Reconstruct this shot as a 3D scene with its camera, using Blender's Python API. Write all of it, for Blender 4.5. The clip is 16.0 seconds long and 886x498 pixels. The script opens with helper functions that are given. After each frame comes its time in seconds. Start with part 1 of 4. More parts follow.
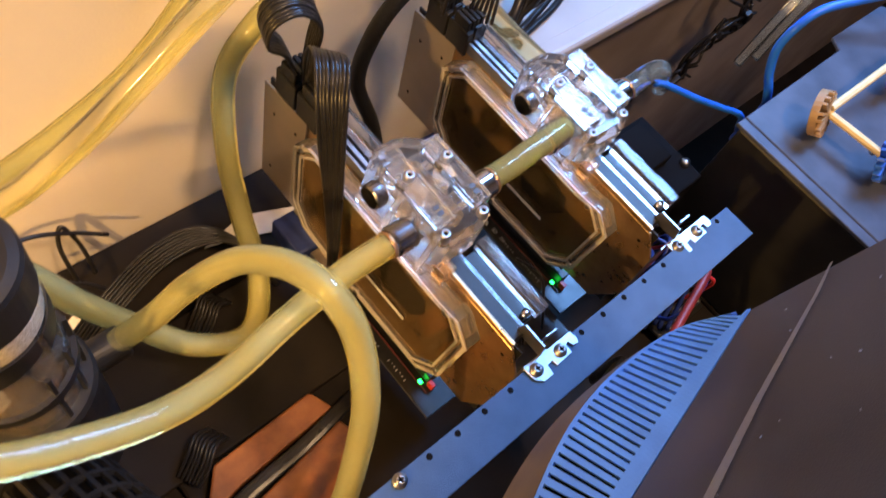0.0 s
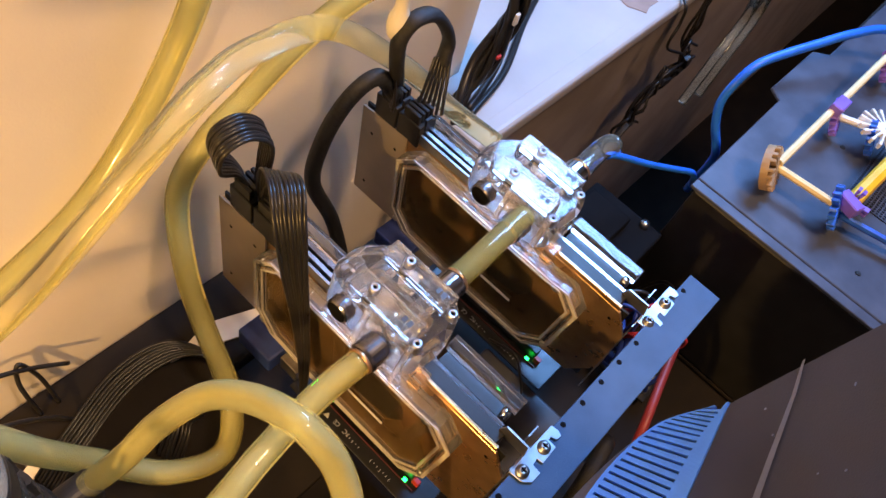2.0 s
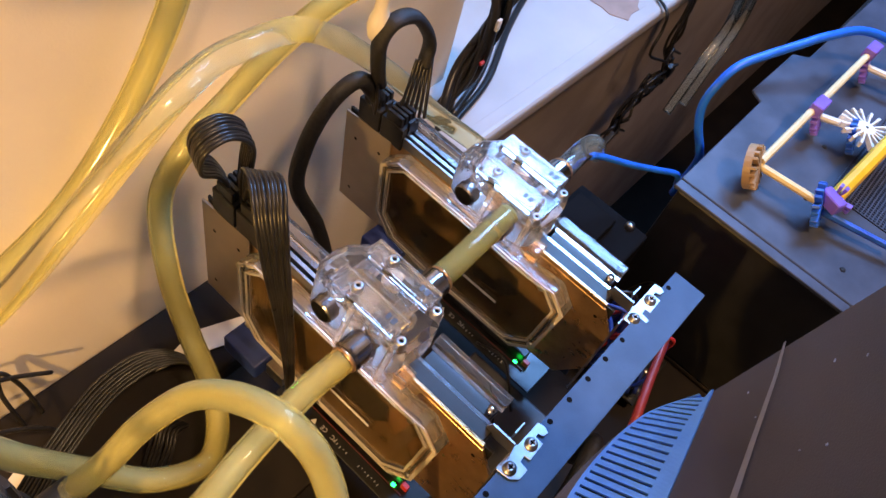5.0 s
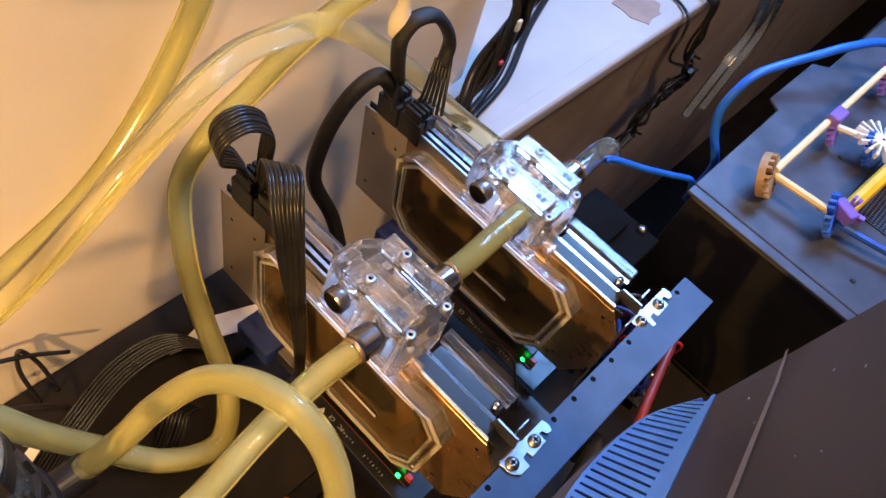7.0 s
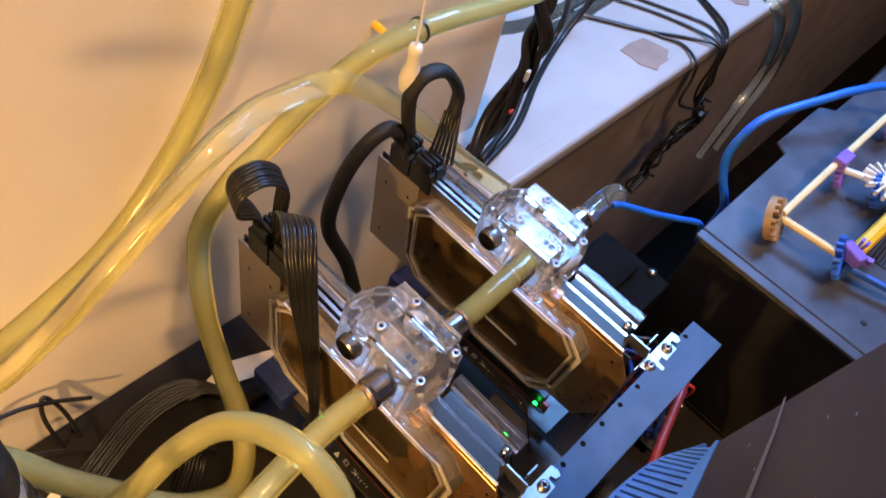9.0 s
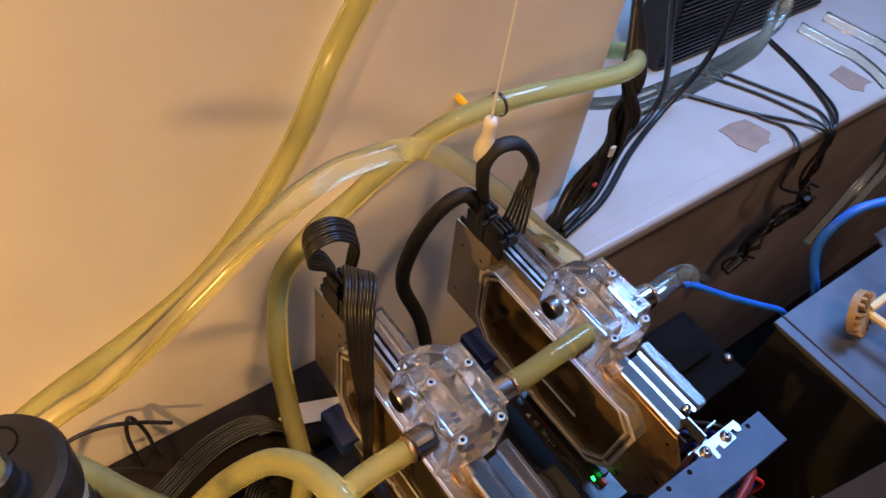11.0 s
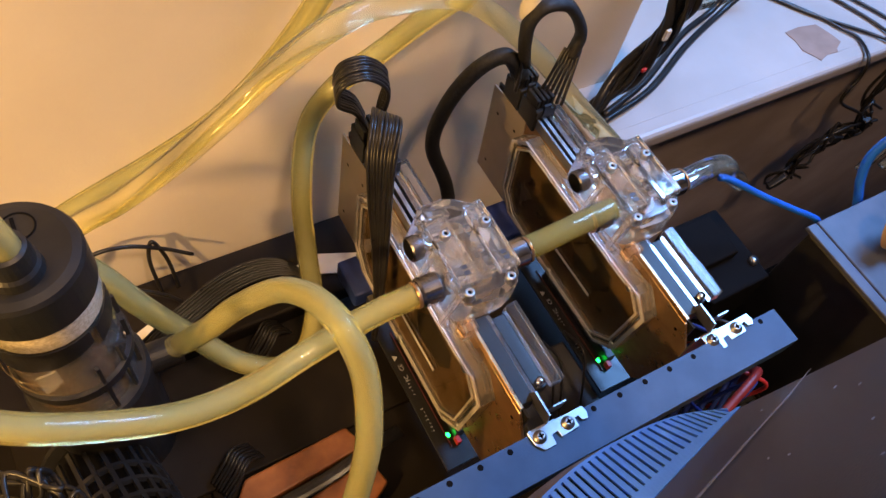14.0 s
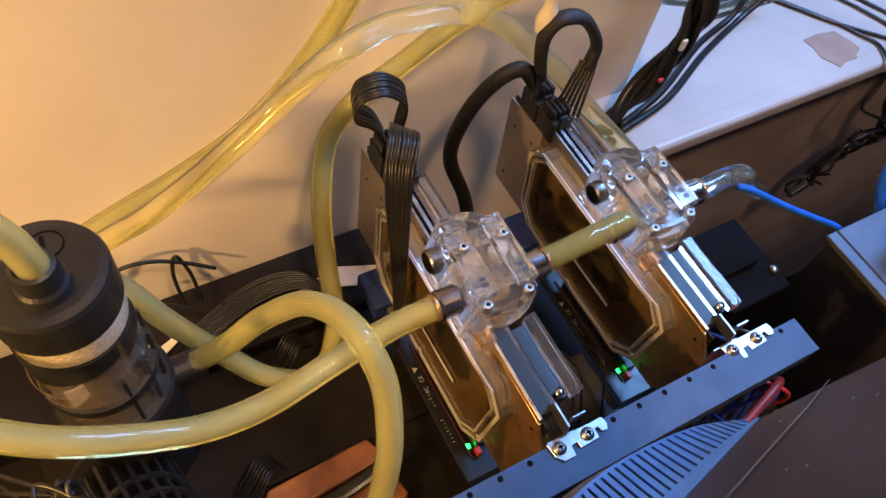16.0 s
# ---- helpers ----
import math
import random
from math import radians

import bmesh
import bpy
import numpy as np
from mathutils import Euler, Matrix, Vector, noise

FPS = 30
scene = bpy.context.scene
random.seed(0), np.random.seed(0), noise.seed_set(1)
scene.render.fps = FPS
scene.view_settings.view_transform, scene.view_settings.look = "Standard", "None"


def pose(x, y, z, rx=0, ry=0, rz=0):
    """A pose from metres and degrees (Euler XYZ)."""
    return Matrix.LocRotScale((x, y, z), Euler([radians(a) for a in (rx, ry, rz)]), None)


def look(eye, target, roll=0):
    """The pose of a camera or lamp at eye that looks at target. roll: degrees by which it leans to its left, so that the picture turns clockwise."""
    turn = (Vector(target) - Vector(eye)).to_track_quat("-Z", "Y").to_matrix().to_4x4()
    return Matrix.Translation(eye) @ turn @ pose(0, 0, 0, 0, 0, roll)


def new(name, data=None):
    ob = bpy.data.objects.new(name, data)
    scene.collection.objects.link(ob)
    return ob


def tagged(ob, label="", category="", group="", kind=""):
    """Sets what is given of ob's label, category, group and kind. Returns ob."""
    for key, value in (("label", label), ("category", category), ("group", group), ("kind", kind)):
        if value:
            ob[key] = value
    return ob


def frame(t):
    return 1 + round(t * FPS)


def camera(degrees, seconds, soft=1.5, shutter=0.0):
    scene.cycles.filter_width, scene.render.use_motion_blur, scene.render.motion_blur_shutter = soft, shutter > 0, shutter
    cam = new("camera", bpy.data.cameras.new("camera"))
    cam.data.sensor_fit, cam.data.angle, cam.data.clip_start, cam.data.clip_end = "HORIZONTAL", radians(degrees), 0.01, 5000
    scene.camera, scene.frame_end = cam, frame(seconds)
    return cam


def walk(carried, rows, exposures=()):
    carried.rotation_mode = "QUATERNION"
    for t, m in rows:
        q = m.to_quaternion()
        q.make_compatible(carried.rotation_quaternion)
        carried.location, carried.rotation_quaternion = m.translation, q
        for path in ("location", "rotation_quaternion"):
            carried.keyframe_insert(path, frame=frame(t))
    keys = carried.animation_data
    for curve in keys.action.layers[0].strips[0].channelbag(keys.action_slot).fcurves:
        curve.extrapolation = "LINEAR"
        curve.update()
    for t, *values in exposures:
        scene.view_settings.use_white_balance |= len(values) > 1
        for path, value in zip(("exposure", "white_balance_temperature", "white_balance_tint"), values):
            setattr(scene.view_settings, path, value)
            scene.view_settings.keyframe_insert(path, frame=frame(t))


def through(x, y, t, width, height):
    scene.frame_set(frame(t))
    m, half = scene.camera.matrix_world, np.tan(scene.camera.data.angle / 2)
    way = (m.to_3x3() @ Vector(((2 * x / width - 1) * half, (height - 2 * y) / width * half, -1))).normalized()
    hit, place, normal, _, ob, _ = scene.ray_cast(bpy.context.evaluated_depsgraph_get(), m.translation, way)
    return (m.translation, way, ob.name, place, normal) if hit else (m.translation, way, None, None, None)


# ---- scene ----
cam = camera(61.0, 16.0, shutter=0.5)
PATH = [
    (0, (-0.206, -0.022, 0.391), (0.719, 0.471, -1.313), 24.7),
    (0.5, (-0.195, -0.009, 0.398), (0.778, 0.491, -1.277), 22.7),
    (1, (-0.188, 0.007, 0.403), (0.813, 0.489, -1.261), 22.8),
    (1.5, (-0.185, 0.008, 0.407), (0.836, 0.499, -1.242), 21.8),
    (2, (-0.184, 0.008, 0.408), (0.853, 0.506, -1.228), 21.1),
    (2.5, (-0.183, 0.005, 0.407), (0.87, 0.513, -1.215), 20.5),
    (3, (-0.183, 0.006, 0.404), (0.886, 0.524, -1.205), 19.9),
    (3.5, (-0.18, 0.004, 0.408), (0.9, 0.529, -1.192), 19.3),
    (4, (-0.182, 0.001, 0.398), (0.908, 0.525, -1.195), 19.4),
    (6.5, (-0.19, -0.009, 0.408), (0.859, 0.511, -1.214), 21.4),
    (7, (-0.19, -0.007, 0.408), (0.858, 0.531, -1.209), 21.0),
    (7.5, (-0.189, -0.01, 0.408), (0.853, 0.543, -1.208), 20.4),
    (8, (-0.187, -0.011, 0.407), (0.845, 0.567, -1.205), 19.3),
    (8.5, (-0.187, -0.011, 0.406), (0.844, 0.591, -1.199), 18.4),
    (8.9, (-0.189, -0.012, 0.42), (0.851, 0.627, -1.164), 17.1),
    (9, (-0.189, -0.012, 0.423), (0.872, 0.631, -1.146), 17.3),
    (9.5, (-0.182, -0.025, 0.443), (0.893, 0.7, -1.079), 15.4),
    (10, (-0.178, -0.04, 0.449), (0.851, 0.772, -1.063), 11.9),
    (10.2, (-0.178, -0.04, 0.449), (0.822, 0.823, -1.052), 10.8),
    (12.3, (-0.161, -0.055, 0.434), (0.696, 0.917, -1.089), 11.1),
    (12.5, (-0.162, -0.062, 0.434), (0.674, 0.88, -1.12), 11.9),
    (12.7, (-0.168, -0.068, 0.421), (0.608, 0.814, -1.197), 13.6),
    (13, (-0.174, -0.065, 0.422), (0.59, 0.751, -1.237), 15.6),
    (13.5, (-0.175, -0.065, 0.42), (0.574, 0.744, -1.249), 16.1),
    (14, (-0.173, -0.066, 0.422), (0.555, 0.744, -1.256), 15.7),
    (14.5, (-0.173, -0.066, 0.422), (0.543, 0.749, -1.258), 14.9),
    (15, (-0.172, -0.066, 0.423), (0.533, 0.758, -1.257), 14.2),
    (15.5, (-0.173, -0.067, 0.425), (0.521, 0.769, -1.255), 13.4),
    (16, (-0.173, -0.067, 0.427), (0.517, 0.788, -1.244), 12.6),
]
walk(cam, [(t, look(eye, target, roll)) for t, eye, target, roll in PATH], exposures=[(0.0, 0.36), (1.5, 0.30), (4.0, 0.27), (8.5, 0.24), (10.0, -0.12), (12.5, -0.27), (13.5, 0.0), (16.0, 0.0)])

# ---- light and world ----
WARM, COOL, FILL = 14.5, 20.0, 3.6
world = bpy.data.worlds.new("room_air")
scene.world = world
world.use_nodes = True
world.node_tree.nodes["Background"].inputs[0].default_value = (0.95, 0.64, 0.38, 1)
world.node_tree.nodes["Background"].inputs[1].default_value = 0.12


def area_lamp(name, eye, target, size, watts, colour):
    data = bpy.data.lights.new(name, "AREA")
    data.shape, data.size, data.energy, data.color = "DISK", size, watts, colour
    ob = new(name, data)
    ob.matrix_world = look(eye, target)
    return ob


warm = bpy.data.lights.new("warm_lamp_light", "SPOT")
warm.energy, warm.color, warm.spot_size, warm.spot_blend, warm.shadow_soft_size = WARM, (1.0, 0.56, 0.17), radians(80), 0.7, 0.012
new("warm_lamp_light", warm).matrix_world = look((-0.62, 0.02, 0.24), (-0.07, 0.25, 0.02))
area_lamp("cool_lamp_light", (0.82, 0.25, 0.86), (0.2, 0.02, 0.0), 0.46, COOL, (0.20, 0.45, 1.0))
area_lamp("ceiling_lamp_light", (0.1, -0.5, 1.7), (0.1, 0.1, 0.0), 0.25, FILL * 6, (1.0, 0.63, 0.35))


# ---- materials ----
def node_mat(name):
    m = bpy.data.materials.new(name)
    m.use_nodes = True
    nt = m.node_tree
    return m, nt, nt.nodes["Principled BSDF"]


def mat(name, c1, c2=None, rough=0.5, metal=0.0, scale=60.0, fine=900.0, bump=0.15, spread=0.12, transmit=0.0, ior=1.45, coat=0.0, spec=0.5, glow=None, glow_power=0.0):
    m, nt, b = node_mat(name)
    c2 = c2 or tuple(v * 0.72 for v in c1)
    co = nt.nodes.new("ShaderNodeTexCoord")
    n1 = nt.nodes.new("ShaderNodeTexNoise")
    n1.inputs["Scale"].default_value, n1.inputs["Detail"].default_value = scale, 6
    n2 = nt.nodes.new("ShaderNodeTexNoise")
    n2.inputs["Scale"].default_value, n2.inputs["Detail"].default_value = fine, 3
    ramp = nt.nodes.new("ShaderNodeValToRGB")
    ramp.color_ramp.elements[0].position, ramp.color_ramp.elements[1].position = 0.35, 0.68
    ramp.color_ramp.elements[0].color, ramp.color_ramp.elements[1].color = (*c2, 1), (*c1, 1)
    mr = nt.nodes.new("ShaderNodeMapRange")
    mr.inputs["To Min"].default_value, mr.inputs["To Max"].default_value = max(0.02, rough - spread), min(1, rough + spread)
    bp = nt.nodes.new("ShaderNodeBump")
    bp.inputs["Strength"].default_value, bp.inputs["Distance"].default_value = bump, 0.0006
    link = nt.links.new
    for n in (n1, n2):
        link(co.outputs["Object"], n.inputs["Vector"])
    link(n1.outputs["Fac"], ramp.inputs["Fac"])
    link(ramp.outputs["Color"], b.inputs["Base Color"])
    link(n1.outputs["Fac"], mr.inputs["Value"])
    link(mr.outputs["Result"], b.inputs["Roughness"])
    if bump > 0:
        link(n2.outputs["Fac"], bp.inputs["Height"])
        link(bp.outputs["Normal"], b.inputs["Normal"])
    b.inputs["Metallic"].default_value = metal
    b.inputs["Transmission Weight"].default_value = transmit
    b.inputs["IOR"].default_value = ior
    b.inputs["Coat Weight"].default_value = coat
    b.inputs["Specular IOR Level"].default_value = spec
    if glow:
        b.inputs["Emission Color"].default_value = (*glow, 1)
        b.inputs["Emission Strength"].default_value = glow_power
    return m


def veil(name, tint, body, share, rough=0.12, coat=0.6, scale=40.0):
    """A cloudy see-through plastic: part clear tint, part scattering body with a glossy skin."""
    m = mat(name, body, tuple(v * 0.88 for v in body), rough=rough, scale=scale, bump=0.03, spread=0.04, coat=coat)
    nt = m.node_tree
    b, out = nt.nodes["Principled BSDF"], nt.nodes["Material Output"]
    b.inputs["Coat Roughness"].default_value = 0.06
    clear = nt.nodes.new("ShaderNodeBsdfTransparent")
    clear.inputs["Color"].default_value = (*tint, 1)
    through = nt.nodes.new("ShaderNodeBsdfTranslucent")
    through.inputs["Color"].default_value = (*body, 1)
    glow_mix = nt.nodes.new("ShaderNodeMixShader")
    glow_mix.inputs[0].default_value = 0.35
    mix = nt.nodes.new("ShaderNodeMixShader")
    mix.inputs[0].default_value = 1.0 - share
    nt.links.new(b.outputs[0], glow_mix.inputs[1])
    nt.links.new(through.outputs[0], glow_mix.inputs[2])
    nt.links.new(clear.outputs[0], mix.inputs[1])
    nt.links.new(glow_mix.outputs[0], mix.inputs[2])
    skin = nt.nodes.new("ShaderNodeBsdfGlossy")
    skin.inputs["Roughness"].default_value = 0.09
    rim = nt.nodes.new("ShaderNodeFresnel")
    rim.inputs["IOR"].default_value = 1.42 if coat else 1.02
    gloss = nt.nodes.new("ShaderNodeMixShader")
    nt.links.new(rim.outputs[0], gloss.inputs[0])
    nt.links.new(mix.outputs[0], gloss.inputs[1])
    nt.links.new(skin.outputs[0], gloss.inputs[2])
    nt.links.new(gloss.outputs[0], out.inputs["Surface"])
    return m


M_WALL = mat("painted_plaster", (0.78, 0.705, 0.59), (0.71, 0.63, 0.52), rough=0.55, scale=9, fine=500, bump=0.2)
M_SILL = mat("white_gloss_paint", (0.50, 0.465, 0.445), (0.44, 0.41, 0.39), rough=0.38, scale=14, fine=300, bump=0.06)
M_AMBER = mat("dark_amber_coolant", (0.055, 0.032, 0.010), (0.025, 0.015, 0.005), rough=0.16, scale=120, fine=160, bump=0.5)
M_DROPS = mat("droplets_on_clear_plastic", (0.72, 0.64, 0.50), (0.50, 0.43, 0.32), rough=0.14, scale=500, fine=900, bump=1.0, coat=0.6)
# White wall below the sill; the sill's shade is put into this grey.
M_PANEL = mat("shade_grey_wall", (0.34, 0.29, 0.28), (0.24, 0.20, 0.19), rough=0.7, scale=12, fine=400)
M_PATCH = mat("bare_plaster_patch", (0.36, 0.25, 0.20), (0.29, 0.20, 0.155), rough=0.8, scale=60)
M_DARK = mat("black_desk", (0.016, 0.012, 0.009), (0.008, 0.006, 0.005), rough=0.7, scale=20, spec=0.2)
M_BLACKP = mat("black_plastic", (0.018, 0.018, 0.019), (0.012, 0.012, 0.012), rough=0.42, scale=70)
M_CABLE = mat("black_cable_jacket", (0.020, 0.019, 0.018), (0.013, 0.012, 0.012), rough=0.32, scale=90, bump=0.05)
M_SLEEVE = mat("braided_sleeve", (0.022, 0.021, 0.020), (0.007, 0.007, 0.007), rough=0.5, scale=400, fine=1500, bump=0.8)
M_RAIL = mat("blue_black_powder_coat", (0.058, 0.115, 0.215), (0.042, 0.088, 0.17), rough=0.42, scale=40, fine=2200, bump=0.6, metal=0.2)
M_CASE = mat("charcoal_case_steel", (0.086, 0.096, 0.130), (0.058, 0.066, 0.090), rough=0.42, scale=38, fine=1400, bump=0.15, metal=0.2)
M_HOOD = mat("dark_plastic_hood", (0.062, 0.058, 0.070), (0.042, 0.040, 0.049), rough=0.42, scale=18, fine=1100, bump=0.15)
M_FLANK = mat("brown_grey_ribbed_plastic", (0.13, 0.105, 0.095), (0.09, 0.072, 0.065), rough=0.5, scale=60, fine=700, bump=0.6)
M_GRILL = mat("blue_grey_grille_plastic", (0.09, 0.27, 0.70), (0.07, 0.21, 0.58), rough=0.32, scale=40, fine=900)
M_STEEL = mat("zinc_plated_steel", (0.50, 0.50, 0.50), (0.36, 0.36, 0.37), rough=0.36, metal=1.0, scale=80, fine=1600, bump=0.08)
M_CHROME = mat("nickel_plate", (0.58, 0.58, 0.60), (0.46, 0.46, 0.49), rough=0.14, metal=1.0, scale=60, bump=0.03, spread=0.06)
M_GUN = mat("gunmetal_fitting", (0.30, 0.29, 0.30), (0.22, 0.21, 0.22), rough=0.24, metal=1.0, scale=80, bump=0.05)
M_BRONZE = mat("copper_tinted_cover_plate", (0.62, 0.40, 0.21), (0.47, 0.29, 0.15), rough=0.30, metal=0.85, scale=90, fine=700, bump=0.2)
M_PLATE = mat("satin_metal_plate", (0.50, 0.43, 0.34), (0.42, 0.36, 0.29), rough=0.42, metal=0.7, scale=30)
M_ACRYL = mat("clear_acrylic", (0.97, 0.96, 0.95), (0.93, 0.92, 0.90), rough=0.035, transmit=0.98, ior=1.45, scale=50, bump=0.02, spread=0.02)
M_SMOKE = mat("amber_coolant_window", (0.62, 0.48, 0.29), (0.46, 0.34, 0.19), rough=0.06, transmit=0.94, ior=1.40, scale=45, bump=0.02, spread=0.03)
M_TUBE = mat("yellowed_soft_tube", (0.97, 0.91, 0.40), (0.95, 0.87, 0.34), rough=0.06, transmit=0.85, ior=1.33, scale=35, bump=0.0, spread=0.02)
M_TUBEPALE = mat("faintly_yellowed_tube", (0.90, 0.86, 0.56), (0.87, 0.82, 0.50), rough=0.07, transmit=0.90, ior=1.28, scale=35, bump=0.0, spread=0.02)
M_FLUID = veil("cloudy_coolant", (0.88, 0.88, 0.74), (0.37, 0.37, 0.28), 0.52, rough=0.35, coat=0.0)
# Same coolant, coloured dark olive for the hose that gets no light from behind.
M_FLUID_UNLIT = veil("coolant_without_backlight", (0.62, 0.58, 0.16), (0.16, 0.15, 0.035), 0.55, rough=0.3, coat=0.0)
M_SCRATCH = veil("pale_scuff", (1.0, 1.0, 1.0), (0.42, 0.45, 0.55), 0.35, rough=0.5, coat=0.0, scale=500.0)
M_TUBECLEAR = veil("clear_soft_tube", (0.98, 0.98, 0.90), (0.66, 0.66, 0.52), 0.84, rough=0.10)
M_COLD = mat("dark_nickel_cold_plate", (0.12, 0.088, 0.055), (0.08, 0.058, 0.036), rough=0.30, metal=0.4, scale=60, fine=500, bump=0.1)
M_EDGE = mat("polished_acrylic_edge", (0.95, 0.91, 0.85), (0.88, 0.83, 0.76), rough=0.22, transmit=0.55, ior=1.45, scale=90, bump=0.1)
M_PCB = mat("black_circuit_board", (0.014, 0.015, 0.016), (0.008, 0.009, 0.009), rough=0.34, scale=120, fine=900)
M_INK = mat("white_silkscreen", (0.80, 0.80, 0.78), rough=0.6)
M_RED = mat("red_plastic", (0.62, 0.05, 0.04), (0.50, 0.03, 0.03), rough=0.4)
M_REDC = mat("dark_red_cable_jacket", (0.26, 0.028, 0.022), (0.18, 0.018, 0.015), rough=0.4)
M_REDD = mat("dark_red_plastic", (0.10, 0.015, 0.012), (0.07, 0.01, 0.008), rough=0.4)
M_BLUEUSB = mat("blue_usb_plastic", (0.02, 0.045, 0.22), (0.015, 0.03, 0.15), rough=0.45)
M_WOOD = mat("orange_brown_wood", (0.42, 0.155, 0.045), (0.20, 0.065, 0.02), rough=0.42, scale=45, fine=500)
M_BLUECAB = mat("blue_patch_cable", (0.02, 0.17, 0.80), (0.015, 0.12, 0.62), rough=0.36, scale=40, bump=0.05)
M_YEL = mat("yellow_plastic_rod", (0.85, 0.52, 0.03), (0.75, 0.43, 0.02), rough=0.35)
M_PALE = mat("pale_yellow_rod", (0.80, 0.66, 0.36), (0.72, 0.58, 0.30), rough=0.4)
M_PURP = mat("purple_plastic", (0.22, 0.13, 0.55), (0.18, 0.10, 0.46), rough=0.4)
M_BLUEK = mat("blue_plastic", (0.03, 0.14, 0.60), (0.02, 0.10, 0.48), rough=0.4)
M_TAN = mat("tan_plastic", (0.42, 0.28, 0.15), (0.34, 0.22, 0.11), rough=0.45)
M_WHITEP = mat("white_plastic", (0.80, 0.79, 0.75), (0.72, 0.71, 0.66), rough=0.4)
M_PEND = mat("cream_cord_pull", (0.82, 0.76, 0.60), (0.76, 0.69, 0.52), rough=0.35)
M_RIM = mat("frosted_acrylic", (0.95, 0.93, 0.90), (0.90, 0.87, 0.83), rough=0.10, transmit=0.93, ior=1.45, scale=60, bump=0.05, spread=0.05)
M_PAPER = mat("white_paper", (0.78, 0.74, 0.66), (0.70, 0.65, 0.56), rough=0.7)
M_GREEN = mat("green_led", (0.02, 0.6, 0.08), rough=0.3, glow=(0.01, 1.0, 0.08), glow_power=11.0)
M_HOLE = mat("dark_hole", (0.006, 0.006, 0.007), rough=0.8, spec=0.1)
M_GREY = mat("grey_card", (0.045, 0.048, 0.056), (0.035, 0.037, 0.044), rough=0.4, scale=20)


# ---- mesh helpers ----
def finish(name, bm, material, parent=None, label="", smooth=False):
    me = bpy.data.meshes.new(name)
    bm.normal_update()
    bm.to_mesh(me)
    bm.free()
    me.materials.append(material)
    if smooth:
        for p in me.polygons:
            p.use_smooth = True
    ob = new(name, me)
    if parent is not None:
        ob.parent = parent
    if label:
        ob["label"] = label
    return ob


def part(name, bm, material, parent, label="", smooth=False):
    ob = finish(name, bm, material, parent, label, smooth)
    if material in (M_ACRYL, M_RIM, M_SMOKE):
        ob.visible_shadow = False
    return ob


def box(x0, x1, y0, y1, z0, z1, bevel=0.0, seg=2, bm=None):
    own = bmesh.new()
    bmesh.ops.create_cube(own, size=1.0)
    for v in own.verts:
        v.co = Vector(((x0 + x1) / 2 + v.co.x * (x1 - x0), (y0 + y1) / 2 + v.co.y * (y1 - y0), (z0 + z1) / 2 + v.co.z * (z1 - z0)))
    if bevel:
        bmesh.ops.bevel(own, geom=list(own.edges), offset=bevel, segments=seg, affect="EDGES", profile=0.5)
    return merge(bm, own)


def merge(bm, own):
    if bm is None:
        return own
    me = bpy.data.meshes.new("tmp")
    own.to_mesh(me)
    own.free()
    bm.from_mesh(me)
    bpy.data.meshes.remove(me)
    return bm


def prism(outline, axis, lo, hi, bevel=0.0, seg=2, bm=None):
    """A flat outline of (u, v) pairs drawn out along an axis: x takes (y, z), y takes (x, z), z takes (x, y)."""
    own = bmesh.new()

    def at(u, v, w):
        return {"x": (w, u, v), "y": (u, w, v), "z": (u, v, w)}[axis]

    a = [own.verts.new(at(u, v, lo)) for u, v in outline]
    b = [own.verts.new(at(u, v, hi)) for u, v in outline]
    own.faces.new(a)
    own.faces.new(b[::-1])
    n = len(a)
    for i in range(n):
        own.faces.new((a[i], b[i], b[(i + 1) % n], a[(i + 1) % n]))
    bmesh.ops.recalc_face_normals(own, faces=own.faces)
    if bevel:
        bmesh.ops.bevel(own, geom=list(own.edges), offset=bevel, segments=seg, affect="EDGES", profile=0.5)
    return merge(bm, own)


def lathe(profile, m=None, n=24, bm=None):
    """Turns (radius, height) pairs about local z."""
    own = bmesh.new()
    rings = []
    for r, h in profile:
        if r < 1e-6:
            rings.append([own.verts.new((0, 0, h))])
        else:
            rings.append([own.verts.new((r * math.cos(2 * math.pi * k / n), r * math.sin(2 * math.pi * k / n), h)) for k in range(n)])
    for a, b in zip(rings[:-1], rings[1:]):
        for k in range(n):
            q = [a[k % len(a)], a[(k + 1) % len(a)], b[(k + 1) % len(b)], b[k % len(b)]]
            q = list(dict.fromkeys(q))
            if len(q) > 2:
                own.faces.new(q)
    bmesh.ops.recalc_face_normals(own, faces=own.faces)
    if m is not None:
        bmesh.ops.transform(own, matrix=m, verts=own.verts)
    return merge(bm, own)


def spline(points, n):
    c = np.array(points, float)
    e = np.vstack([2 * c[0] - c[1], c, 2 * c[-1] - c[-2]])
    u = np.linspace(0, len(c) - 1 - 1e-9, n)
    i = u.astype(int)
    f = (u - i)[:, None]
    p, q, r, s = e[i], e[i + 1], e[i + 2], e[i + 3]
    return 0.5 * (2 * q + (r - p) * f + (2 * p - 5 * q + 4 * r - s) * f ** 2 + (3 * q - p - 3 * r + s) * f ** 3)


